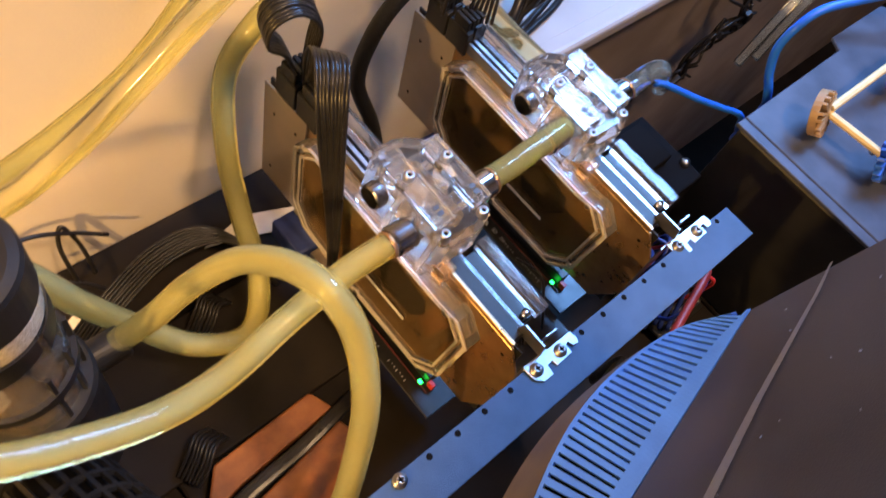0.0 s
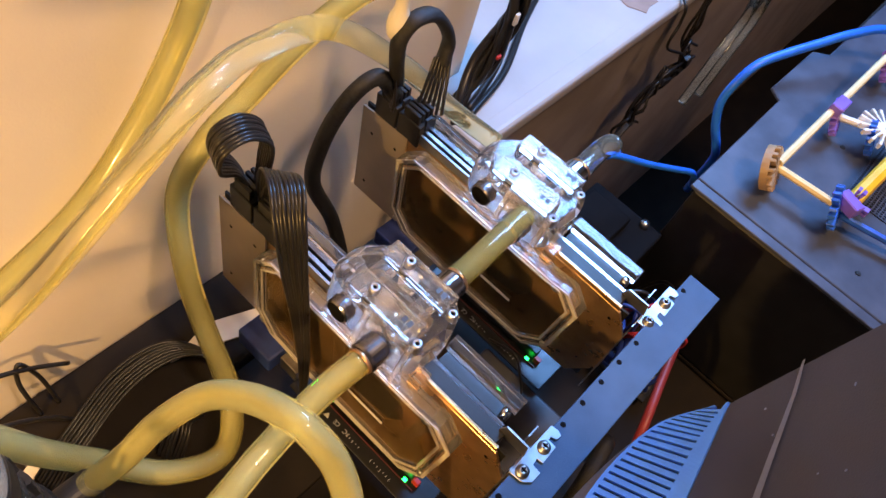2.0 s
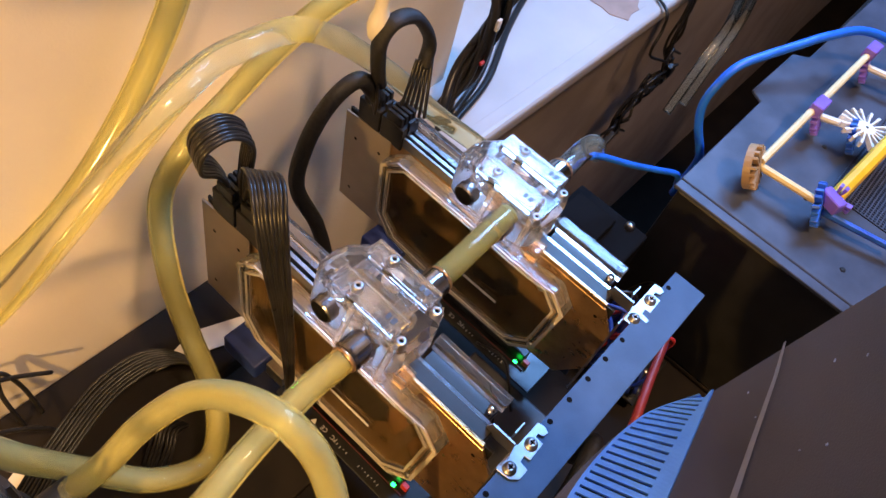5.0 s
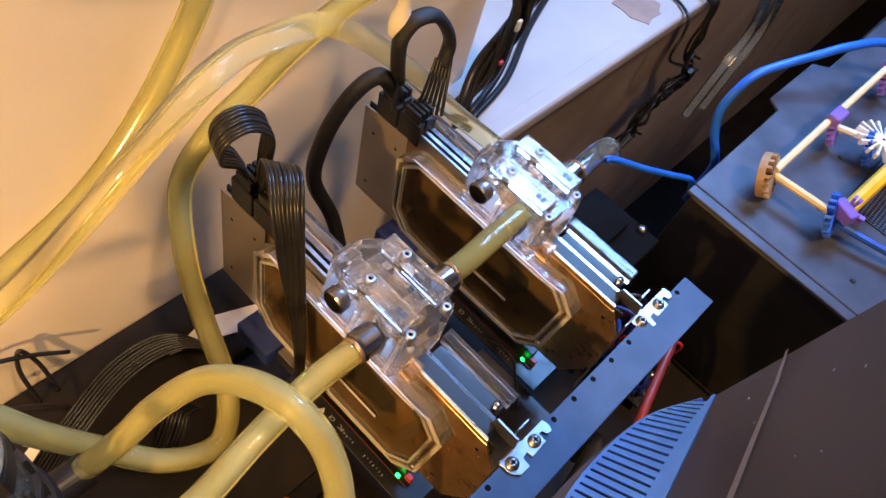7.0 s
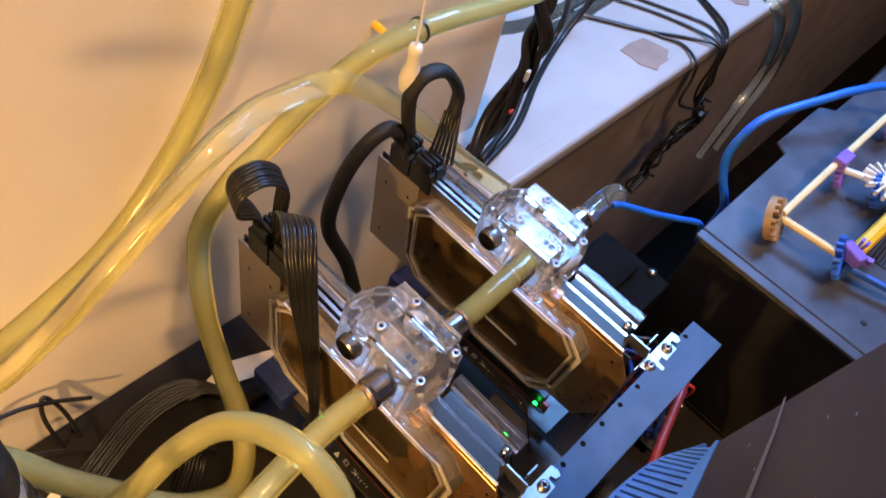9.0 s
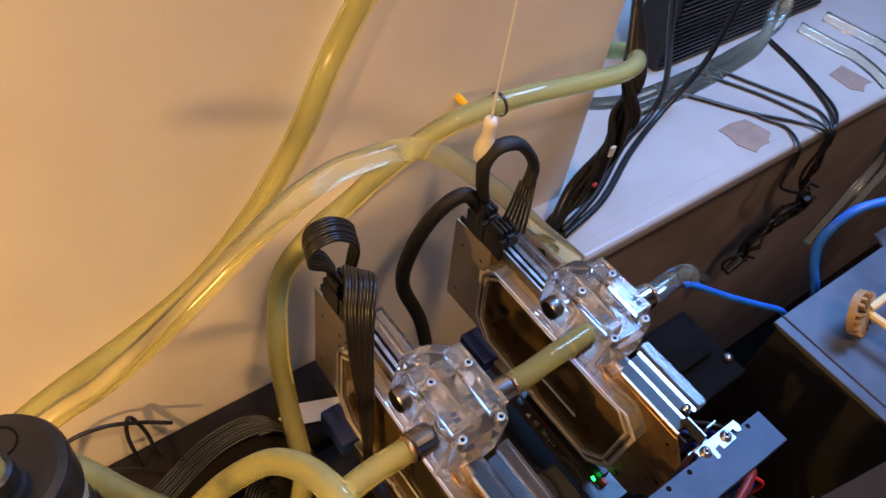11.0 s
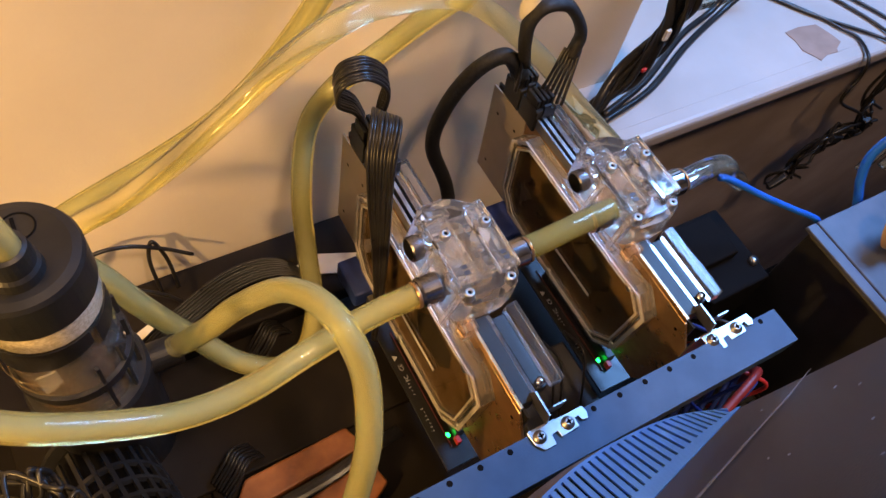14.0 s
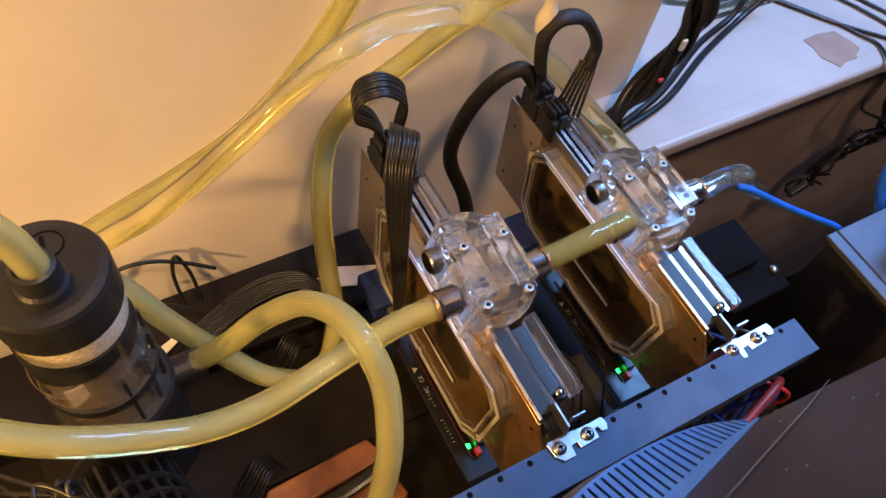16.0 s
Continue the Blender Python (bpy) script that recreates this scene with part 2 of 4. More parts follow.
def sweep(points, radius, n=None, sides=16, cap=True, bm=None, flat=1.0, inner=0.0, smooth_path=True):
    """A round hose along a path; flat squeezes it; inner makes it hollow."""
    p = spline(points, n or max(12, len(points) * 8)) if smooth_path else np.array(points, float)
    own = bmesh.new()
    tang = np.gradient(p, axis=0)
    tang /= np.linalg.norm(tang, axis=1)[:, None] + 1e-12
    up = np.array((0.0, 0.0, 1.0)) if abs(tang[0][2]) < 0.9 else np.array((1.0, 0, 0))
    side = np.cross(tang[0], up)
    for wall, r in ((0, radius),) + (((1, inner),) if inner else ()):
        s = side / np.linalg.norm(side)
        rings = []
        for c, t in zip(p, tang):
            s = s - t * (s @ t)
            s /= np.linalg.norm(s) + 1e-12
            w = np.cross(t, s)
            rings.append([own.verts.new(tuple(c + r * (math.cos(a) * s + flat * math.sin(a) * w))) for a in [2 * math.pi * k / sides for k in range(sides)]])
        for a, b in zip(rings[:-1], rings[1:]):
            for k in range(sides):
                q = (a[k], a[(k + 1) % sides], b[(k + 1) % sides], b[k])
                own.faces.new(q if not wall else q[::-1])
        if cap and not inner:
            own.faces.new(rings[0][::-1])
            own.faces.new(rings[-1])
    return merge(bm, own)


def turned(ax, x, y, z):
    """A pose that lays local z along an axis."""
    return pose(x, y, z, *{"x": (0, 90, 0), "-x": (0, -90, 0), "y": (-90, 0, 0), "-y": (90, 0, 0), "z": (0, 0, 0)}[ax])


def thing(name, label, category, group="", at=(0, 0, 0)):
    ob = new(name)
    ob.location = at
    return tagged(ob, label, category, group)


def structure(ob, label, category):
    return tagged(ob, label, category, kind="structure")


# ---- setting ----
WALL_Y, DESK_Z, SILL_Z = 0.292, -0.195, -0.095
CORNER = 0.300
wall = structure(finish("wall_north", box(-1.6, CORNER, WALL_Y, WALL_Y + 0.12, -0.9, 1.9, 0.003), M_WALL), "cream painted plaster wall beside the window", "wall")
structure(finish("wall_reveal", prism([(CORNER - 0.002, WALL_Y + 0.123), (0.31, WALL_Y + 0.123), (0.66, 0.60), (0.60, 0.68)], "z", -0.9, 1.9), M_WALL), "cream plaster window reveal", "wall")
structure(finish("wall_window_back", box(0.30, 2.6, 0.62, 0.70, -0.9, 1.9), M_DARK), "dark night window behind the sill", "wall")
structure(finish("wall_under_sill", box(CORNER - 0.04, 2.6, 0.236, 0.30, -0.9, SILL_Z - 0.024), M_PANEL), "wall panel under the window sill, its shade coloured in as grey", "wall")
sill = structure(finish("window_sill", box(CORNER - 0.06, 2.6, 0.214, 0.62, SILL_Z - 0.022, SILL_Z, 0.006, 3), M_SILL), "white gloss painted window sill with cables", "window sill")
finish("sill_trim", box(CORNER - 0.05, 2.6, 0.2325, 0.2335, SILL_Z - 0.001, SILL_Z + 0.0003), M_SILL, sill)
for chip in (((0.539, 0.278), (0.560, 0.2795), (0.585, 0.2755), (0.592, 0.256), (0.594, 0.243), (0.581, 0.2365), (0.579, 0.2325), (0.563, 0.2335), (0.549, 0.229), (0.546, 0.236), (0.5385, 0.249), (0.541, 0.263)), ((0.768, 0.280), (0.803, 0.284), (0.810, 0.240), (0.797, 0.243), (0.780, 0.234), (0.767, 0.247))):
    part("paint_chip", prism(chip, "z", SILL_Z + 0.0003, SILL_Z + 0.0010), M_PATCH, sill, "bare plaster patch in the white paint")
structure(finish("ground", box(-3, 3, -3, 3, -0.92, -0.9), M_DARK), "dark floor of the room", "floor")
structure(finish("wall_south", box(-3, 3, -2.2, -2.1, -0.9, 1.9), M_WALL), "plain cream wall of the room", "wall")
structure(finish("wall_west", box(-1.7, -1.6, -2.1, 0.4, -0.9, 1.9), M_WALL), "plain cream wall of the room", "wall")
structure(finish("wall_east", box(2.6, 2.7, -2.1, 0.7, -0.9, 1.9), M_DARK), "dark wall of the room", "wall")
structure(finish("ceiling", box(-1.7, 2.7, -2.2, 0.7, 1.9, 2.0), M_WALL), "plain cream ceiling of the room", "ceiling")

# ---- rig frame ----
tagged(finish("side_table", box(0.292, 1.0, -0.5, 0.05, DESK_Z - 0.03, DESK_Z, 0.003), M_DARK), "black side table under the steel case", "table")
desk = tagged(finish("desk_top", box(-1.2, 0.289, -0.5, WALL_Y - 0.060, DESK_Z - 0.03, DESK_Z, 0.003), M_DARK), "black worn desk top carrying the computer rig", "desk")


def screw(parent, x, y, z, r=0.0031):
    own = lathe([(r * 0.25, 0.0012), (r * 0.5, 0.0022), (r * 0.8, 0.0019), (r, 0.0008), (r, 0.0), (r * 1.35, 0.0), (r * 1.35, -0.0009), (0, -0.0009)], pose(x, y, z), 20)
    lathe([(0, 0.0012), (r * 0.25, 0.0012)], pose(x, y, z), 20, own)
    s = part("screw", own, M_STEEL, parent, smooth=True)
    cross = box(x - r * 0.62, x + r * 0.62, y - r * 0.11, y + r * 0.11, z + 0.0014, z + 0.0023)
    box(x - r * 0.11, x + r * 0.11, y - r * 0.62, y + r * 0.62, z + 0.0014, z + 0.0024, bm=cross)
    part("cross_slot", cross, M_HOLE, s)
    return s


PITCH = 0.02032
rail = thing("slot_rail", "dark blue powder-coated steel slot rail with screw holes", "metal rail")
rb = box(-0.26, 0.199, -0.022, 0.0035, -0.0018, 0.0, 0.0004)
box(-0.26, 0.199, -0.022, -0.0204, -0.020, -0.0018, bm=rb)
box(-0.26, 0.199, 0.0021, 0.0035, -0.008, -0.0018, bm=rb)
part("rail_body", rb, M_RAIL, rail)
for k in range(-9, 10):
    if k in (0, 1, 7, 8, -5):
        continue
    part("screw_hole", lathe([(0, 0.0003), (0.0016, 0.0003), (0.0021, -0.0002)], pose(PITCH * k, 0, 0), 14), M_HOLE, rail)
screw(rail, PITCH * -5, 0.0, 0.001)

# black trays and boards below the cards
tray = tagged(finish("motherboard_tray", box(-0.18, 0.28, -0.02, 0.24, DESK_Z, DESK_Z + 0.012, 0.002), M_DARK), "black motherboard tray under the graphics cards", "tray")
beam = tagged(finish("black_beam", box(-0.42, 0.05, 0.2145, 0.289, DESK_Z - 0.03, DESK_Z + 0.033, 0.003), M_DARK), "long black beam along the wall on the desk", "beam")
card = tagged(finish("grey_box", box(0.055, 0.125, -0.005, 0.085, -0.183, -0.145, 0.002), M_GREY), "grey flat box between the two graphics cards", "box")


# ---- graphics cards ----
def frame_prism(outer, hole, lo, hi):
    """A flat ring between two outlines in the (y, z) plane, drawn out along x."""
    own = bmesh.new()
    rows = [[own.verts.new((x, u, v)) for u, v in o] for o, x in ((outer, lo), (hole, lo), (hole, hi), (outer, hi))]
    n = len(outer)
    for a, c in zip(rows, rows[1:] + rows[:1]):
        for i in range(n):
            own.faces.new((a[i], a[(i + 1) % n], c[(i + 1) % n], c[i]))
    bmesh.ops.recalc_face_normals(own, faces=own.faces)
    return own


def gpu(at, lean, tab_dx, amber_label):
    g = thing("graphics_card", "water-cooled graphics card with clear acrylic block " + amber_label, "graphics card", "graphics cards on the slot rail")
    g.matrix_basis = pose(*at, 0, lean, 0)
    # cover plate with cut power end
    out = [(0.005, -0.020), (0.017, 0.001), (0.060, 0.002), (0.215, -0.006), (0.216, -0.014), (0.262, -0.016), (0.263, -0.118), (0.200, -0.122), (0.060, -0.112), (0.022, -0.110), (0.004, -0.075)]
    part("cover_plate", prism([(u, v) for u, v in out], "x", -0.0035, -0.0015, 0.0003, 1), M_BRONZE, g, "copper-tinted metal cover plate")
    part("back_plate", prism([(0.215, -0.008), (0.262, -0.012), (0.263, -0.118), (0.215, -0.118)], "x", -0.0056, -0.0042), M_PLATE, g, "satin metal end plate")
    part("circuit_board", prism([(0.012, 0.002), (0.262, -0.012), (0.258, -0.108), (0.140, -0.108), (0.140, -0.120), (0.052, -0.120), (0.052, -0.108), (0.012, -0.106)], "x", -0.0008, 0.0010), M_PCB, g)
    for u, v in ((0.250, -0.035), (0.252, -0.100), (0.020, -0.012), (0.225, -0.03)):
        part("plate_hole", lathe([(0, 0.0), (0.0015, 0.0)], turned("-x", -0.0059 if u > 0.2 else -0.0038, u, v), 12), M_HOLE, g)
    # acrylic window with stepped rim
    rim = [(0.042, -0.084), (0.060, -0.106), (0.150, -0.108), (0.196, -0.104), (0.212, -0.084), (0.214, -0.022), (0.198, -0.006), (0.066, -0.006), (0.050, -0.004), (0.036, -0.020)]
    cu, cv = 0.128, -0.055
    def shrink(o, k):
        return [(cu + (u - cu) * k, cv + (v - cv) * (k - 0.03)) for u, v in o]
    w = part("acrylic_window", frame_prism(rim, shrink(rim, 0.90), -0.0150, -0.0040), M_RIM, g, "clear acrylic block rim")
    part("bright_edge", frame_prism(shrink(rim, 1.0), shrink(rim, 0.968), -0.0160, -0.0151), M_EDGE, w)
    part("bright_edge", frame_prism(shrink(rim, 0.918), shrink(rim, 0.900), -0.0160, -0.0151), M_EDGE, w)
    part("coolant_chamber", prism(shrink(rim, 0.895), "x", -0.0138, -0.0064, 0.0008, 1), M_SMOKE, w, "amber coolant filled chamber")
    part("cold_plate", prism(shrink(rim, 0.89), "x", -0.0061, -0.0037, 0.0004, 1), M_COLD, w, "dark nickel cold plate under the window")
    seal = bmesh.new()
    ring = [(-0.0135, u, v) for u, v in shrink(rim, 0.945)]
    sweep([*ring, ring[0]], 0.0011, sides=6, cap=False, bm=seal, smooth_path=False)
    part("gasket", seal, M_BLACKP, w)
    part("engraving", prism([(0.085, -0.066), (0.135, -0.067), (0.135, -0.070), (0.085, -0.069)], "x", -0.0154, -0.0151), M_INK, w)
    die = [(0.078, -0.030), (0.108, -0.026), (0.122, -0.046), (0.112, -0.066), (0.084, -0.062), (0.074, -0.046)]
    part("cooling_fins", prism(die, "x", -0.0078, -0.0060, 0.0005, 1), M_HOLE, w)
    for u, v in ((0.046, -0.082), (0.205, -0.095), (0.206, -0.018), (0.060, -0.012), (0.130, -0.104)):
        part("block_screw", lathe([(0, 0.0008), (0.0022, 0.0008), (0.0026, 0.0), (0.0026, -0.002)], turned("-x", -0.0152, u, v), 14), M_STEEL, w, smooth=True)
    # terminal block
    t = part("terminal_block", prism([(-0.0165, 0.148), (-0.004, 0.158), (0.018, 0.158), (0.0335, 0.146), (0.0345, 0.118), (0.0335, 0.086), (0.016, 0.0795), (-0.012, 0.0820), (-0.0165, 0.100), (-0.0150, 0.124)], "z", 0.004, 0.033, 0.0042, 1), M_ACRYL, g, "clear acrylic terminal block")
    for v in t.data.vertices:
        if v.co.z > 0.02 and v.co.x < 0.0:
            v.co.x *= 0.62
    part("core_channel", prism([(0.092, 0.010), (0.140, 0.010), (0.140, 0.028), (0.092, 0.028)], "x", 0.002, 0.018, 0.005, 3), M_SMOKE, t)
    for y0, r in ((0.104, 0.0062), (0.137, 0.0066)):
        part("bore", sweep([(-0.010, y0, 0.020), (0.010, y0, 0.020), (0.030, y0, 0.020)], r, sides=20, n=8), M_ACRYL, t, "round bore in the clear block", smooth=True)
    for x0 in (0.004, 0.022):
        part("well", lathe([(0.0, -0.028), (0.0058, -0.026), (0.0062, 0.0), (0.0, 0.0)], pose(x0, 0.1205, 0.0315), 20), M_RIM, t, smooth=True)
    for y0 in (0.0865, 0.119):
        part("fin", prism([(-0.0195, 0.002), (-0.0080, 0.034), (-0.0120, 0.036), (-0.0215, 0.006)], "y", y0, y0 + 0.0035, 0.0005, 1), M_RIM, t)
    part("side_foot", box(-0.0185, -0.0135, 0.084, 0.150, 0.001, 0.006, 0.001, 1), M_ACRYL, t)
    for x0, x1 in ((-0.0095, 0.0055), (0.0190, 0.0330)):
        s = part("top_strip", box(x0, x1, 0.091, 0.142, 0.0335, 0.0405, 0.0008), M_ACRYL, t, "clear acrylic strip")
        xm = (x0 + x1) / 2
        bars = box(xm - 0.002, xm + 0.002, 0.096, 0.099, 0.0406, 0.0409)
        box(xm - 0.002, xm + 0.002, 0.1005, 0.1030, 0.0406, 0.0409, bm=bars)
        part("etched_mark", bars, M_GREY, s)
    for x, y, z in ((-0.001, 0.127, 0.0407), (0.0275, 0.126, 0.0407), (0.0250, 0.0875, 0.0335), (-0.0045, 0.0880, 0.0335)):
        s = part("terminal_screw", lathe([(0.0013, 0.0004), (0.0014, 0.0013), (0.0030, 0.0011), (0.0036, 0.0), (0.0036, -0.006)], pose(x, y, z), 18), M_STEEL, t, smooth=True)
        part("hex_socket", lathe([(0, 0.0006), (0.0014, 0.0006)], pose(x, y, z), 6), M_HOLE, s)
    plug = lathe([(0, 0.0022), (0.0075, 0.0022), (0.0085, 0.0012), (0.0085, -0.006)], turned("-x", -0.0165, 0.137, 0.018), 28)
    p = part("port_plug", plug, M_GUN, t, "dark threaded port plug", smooth=False)
    part("plug_face", lathe([(0, 0.0), (0.0068, 0.0)], turned("-x", -0.0190, 0.137, 0.018), 24), M_HOLE, p)
    part("port_plug", lathe([(0, 0.0022), (0.0085, 0.0022), (0.0095, 0.0), (0.0095, -0.006)], turned("x", 0.0345, 0.140, 0.020), 28), M_ACRYL, t)
    for ax, x in (("-x", -0.016), ("x", 0.034)):
        f = lathe([(0.0078, -0.002), (0.0095, 0.0), (0.0098, 0.0008), (0.0098, 0.0125), (0.0090, 0.0140), (0.0083, 0.0140), (0.0083, 0.010)], turned(ax, x, 0.104, 0.024), 36)
        o = part("hose_fitting", f, M_GUN if ax == "-x" else M_CHROME, t, "knurled metal compression fitting", smooth=False)
        lip = lathe([(0.0082, 0.0142), (0.0088, 0.0150), (0.0088, 0.0162), (0.0080, 0.0168)], turned(ax, x, 0.104, 0.024), 30)
        part("fitting_lip", lip, M_BRONZE, o, smooth=True)
    # clamp under the block and side rails
    part("clamp", box(-0.012, -0.001, 0.073, 0.082, -0.002, 0.012, 0.001), M_ACRYL, g)
    part("side_bar", box(0.0245, 0.0330, 0.024, 0.082, -0.004, 0.006, 0.0006), M_ACRYL, g, "clear acrylic side bar")
    part("side_channel", box(0.0100, 0.0132, 0.024, 0.082, -0.004, 0.002, 0.0004), M_CHROME, g, "polished metal channel")
    part("side_bed", box(0.0152, 0.0240, 0.026, 0.080, -0.012, -0.003, 0.0004), M_BLACKP, g)
    part("side_lip", prism([(-0.0010, 0.0045), (0.0095, 0.0045), (0.0095, -0.010), (-0.0010, -0.010)], "y", 0.020, 0.082, 0.0008, 1), M_BLACKP, g)
    part("cover_lip", box(-0.0037, -0.0012, 0.018, 0.084, 0.0022, 0.0065, 0.0004, 1), M_BRONZE, g)
    part("side_pin", lathe([(0, 0.004), (0.0028, 0.004), (0.0028, -0.01)], pose(0.019, 0.029, 0.0), 16), M_CHROME, g, smooth=True)
    for x0, x1 in ((-0.0035, -0.0015), (0.0010, 0.0040), (0.0060, 0.0100)):
        part("edge_strip", box(x0, x1, 0.155, 0.206, -0.006, 0.004, 0.0003), M_STEEL if x0 < 0.005 else M_GUN, g)
    part("rear_bar", box(0.0125, 0.0205, 0.152, 0.212, -0.004, 0.005, 0.0006), M_ACRYL, g, "clear acrylic rear bar")
    # power sockets
    for y0 in (0.206, 0.229):
        s = box(-0.0055, 0.0125, y0, y0 + 0.0215, -0.010, 0.012, 0.0008)
        for i in range(4):
            box(-0.0045 + i * 0.0042, -0.0015 + i * 0.0042, y0 + 0.003, y0 + 0.018, 0.012, 0.021, 0.0005, 1, s)
        box(0.000, 0.006, y0 - 0.0012, y0 + 0.001, 0.006, 0.018, bm=s)
        part("power_plug", s, M_BLACKP, g, "black eight pin power plug")
    # bracket
    br = prism([(-0.005, 0.001), (-0.005, -0.112), (0.014, -0.118), (0.014, 0.001)], "y", 0.0045, 0.0055)
    part("bracket_plate", br, M_STEEL, g)
    fl = prism([(0.006, 0.013), (0.022, 0.013), (0.026, 0.001), (0.0045, 0.001)], "x", 0.0072, 0.0084)
    part("bracket_flange", fl, M_STEEL, g)
    br2 = prism([(0.009, 0.001), (0.022, 0.001), (0.022, 0.0125), (0.013, 0.0125)], "y", 0.0095, 0.0104)
    part("bracket_ear", br2, M_STEEL, g)
    tab = [(-0.006, 0.0048), (0.0340, 0.0048), (0.0350, 0.0000), (0.0335, -0.0035), (0.0295, -0.0030), (0.0285, 0.0005), (0.0260, 0.0002), (0.0258, -0.0055), (0.0125, -0.0060), (0.0120, -0.0020), (0.0075, -0.0025), (0.0070, -0.0085), (-0.0010, -0.0085), (-0.0050, -0.0040)]
    tb = part("bracket_tab", prism([(x + tab_dx, y) for x, y in tab], "z", 0.0004, 0.0014, 0.0002, 1), M_STEEL, g, "zinc bracket tab with notches")
    screw(tb, tab_dx, -0.0005, 0.0022)
    screw(tb, tab_dx + PITCH, -0.0005, 0.0022)
    return g


gpu((0.0, 0.0, 0.0), 0.0, 0.0, "lit amber by the lamp")
gpu((0.1362, 0.004, -0.002), -3.6, 0.006, "reflecting cool blue light")


# ---- riser boards ----
def riser(dx):
    r = thing("riser_board", "black pcie riser board with a green status light", "riser board", "riser boards under the cards", (dx, 0, 0))
    part("board", box(-0.0215, 0.020, 0.030, 0.165, -0.1385, -0.1365, 0.0003, 1), M_PCB, r)
    part("slot", box(-0.0045, 0.0045, 0.050, 0.145, -0.1365, -0.1255, 0.0006), M_BLACKP, r)
    part("edge_strip", box(-0.0101, -0.0096, 0.045, 0.150, -0.1365, -0.1345), M_REDD, r, "dark red edge strip")
    led = part("status_light", box(-0.0100, -0.0070, 0.0525, 0.0560, -0.1365, -0.1340, 0.0005), M_GREEN, r, "glowing green light")
    part("red_jumper", box(-0.0060, -0.0020, 0.044, 0.050, -0.1365, -0.130, 0.0006), M_RED, r)
    part("usb_port", box(-0.016, 0.002, 0.165, 0.183, -0.1385, -0.124, 0.0006), M_STEEL, r)
    part("usb_plug", box(-0.026, -0.004, 0.184, 0.220, -0.139, -0.120, 0.002), M_BLUEUSB, r, "blue usb plug")
    for i in range(12):
        y = 0.062 + i * 0.0032 + (0.01 if i > 6 else 0)
        part("printed_mark", box(-0.0178 + (i % 3) * 0.0007, -0.0155, y, y + 0.0005, -0.1364, -0.1362), M_INK, r)
    return r


riser(0.0)
riser(0.1450)


def lettering(text, size, m, parent, name="printed_text"):
    cu = bpy.data.curves.new(name, "FONT")
    cu.body, cu.size, cu.extrude = text, size, 0.00005
    tmp = bpy.data.objects.new("tmp", cu)
    scene.collection.objects.link(tmp)
    me = bpy.data.meshes.new_from_object(tmp.evaluated_get(bpy.context.evaluated_depsgraph_get()))
    bpy.data.objects.remove(tmp)
    me.name = name
    me.materials.clear()
    me.materials.append(M_INK)
    ob = new(name, me)
    ob.parent = parent
    ob.matrix_basis = m
    return ob


for r in [o for o in scene.objects if o.name.startswith("riser_board")]:
    lettering("FC", 0.0048, pose(-0.0140, 0.106, -0.1361, 0, 0, 90), r)
    lettering("CE", 0.0048, pose(-0.0140, 0.116, -0.1361, 0, 0, 90), r)
    part("warning_sign", prism([(-0.0180, 0.126), (-0.0140, 0.1285), (-0.0180, 0.131)], "z", -0.1364, -0.1361), M_INK, r)


# ---- hoses ----
def hose(points, label, material=None, radius=0.008, fluid=None, bore=0.58, name="hose", cat="hose"):
    """A soft tube wall with the coolant column standing in its bore."""
    h = tagged(finish(name, sweep(points, radius, sides=24, n=len(points) * 12), material or M_TUBE, smooth=True), label, cat)
    h.visible_shadow = False
    if material not in (M_TUBECLEAR, M_TUBEPALE):
        part("coolant", sweep(points, radius * bore, sides=16, n=len(points) * 12), fluid or M_FLUID, h, "cloudy coolant column", smooth=True)
    return h


hose([(-0.031, 0.104, 0.024), (-0.060, 0.106, 0.016), (-0.100, 0.103, 0.008), (-0.140, 0.096, 0.008), (-0.175, 0.094, 0.015), (-0.210, 0.098, 0.030), (-0.250, 0.108, 0.052), (-0.300, 0.135, 0.078), (-0.36, 0.17, 0.09)], "thick yellowed coolant hose from the card to the reservoir")
hose([(-0.180, 0.175, -0.072), (-0.168, 0.174, -0.066), (-0.146, 0.166, -0.042), (-0.125, 0.160, -0.016), (-0.103, 0.147, 0.011), (-0.093, 0.123, 0.038), (-0.089, 0.097, 0.056), (-0.086, 0.080, 0.052), (-0.084, 0.067, 0.037), (-0.087, 0.052, 0.016), (-0.094, 0.037, -0.017), (-0.114, 0.017, -0.082), (-0.13, 0.01, -0.14)], "yellowed coolant hose bent in a high loop")
hose([(-0.222, 0.222, 0.025), (-0.196, 0.206, 0.006), (-0.177, 0.197, -0.040), (-0.155, 0.188, -0.085), (-0.126, 0.163, -0.112), (-0.090, 0.154, -0.125), (-0.062, 0.183, -0.122), (-0.052, 0.222, -0.086), (-0.044, 0.250, -0.050), (-0.027, 0.276, -0.009), (-0.002, 0.277, 0.026), (0.030, 0.277, 0.046), (0.065, 0.274, 0.072), (0.103, 0.268, 0.095), (0.137, 0.265, 0.101), (0.179, 0.263, 0.100), (0.238, 0.262, 0.091), (0.283, 0.262, 0.085), (0.308, 0.268, 0.084), (0.322, 0.290, 0.076), (0.327, 0.33, 0.05)], "yellowed coolant hose dipping down and climbing the wall")
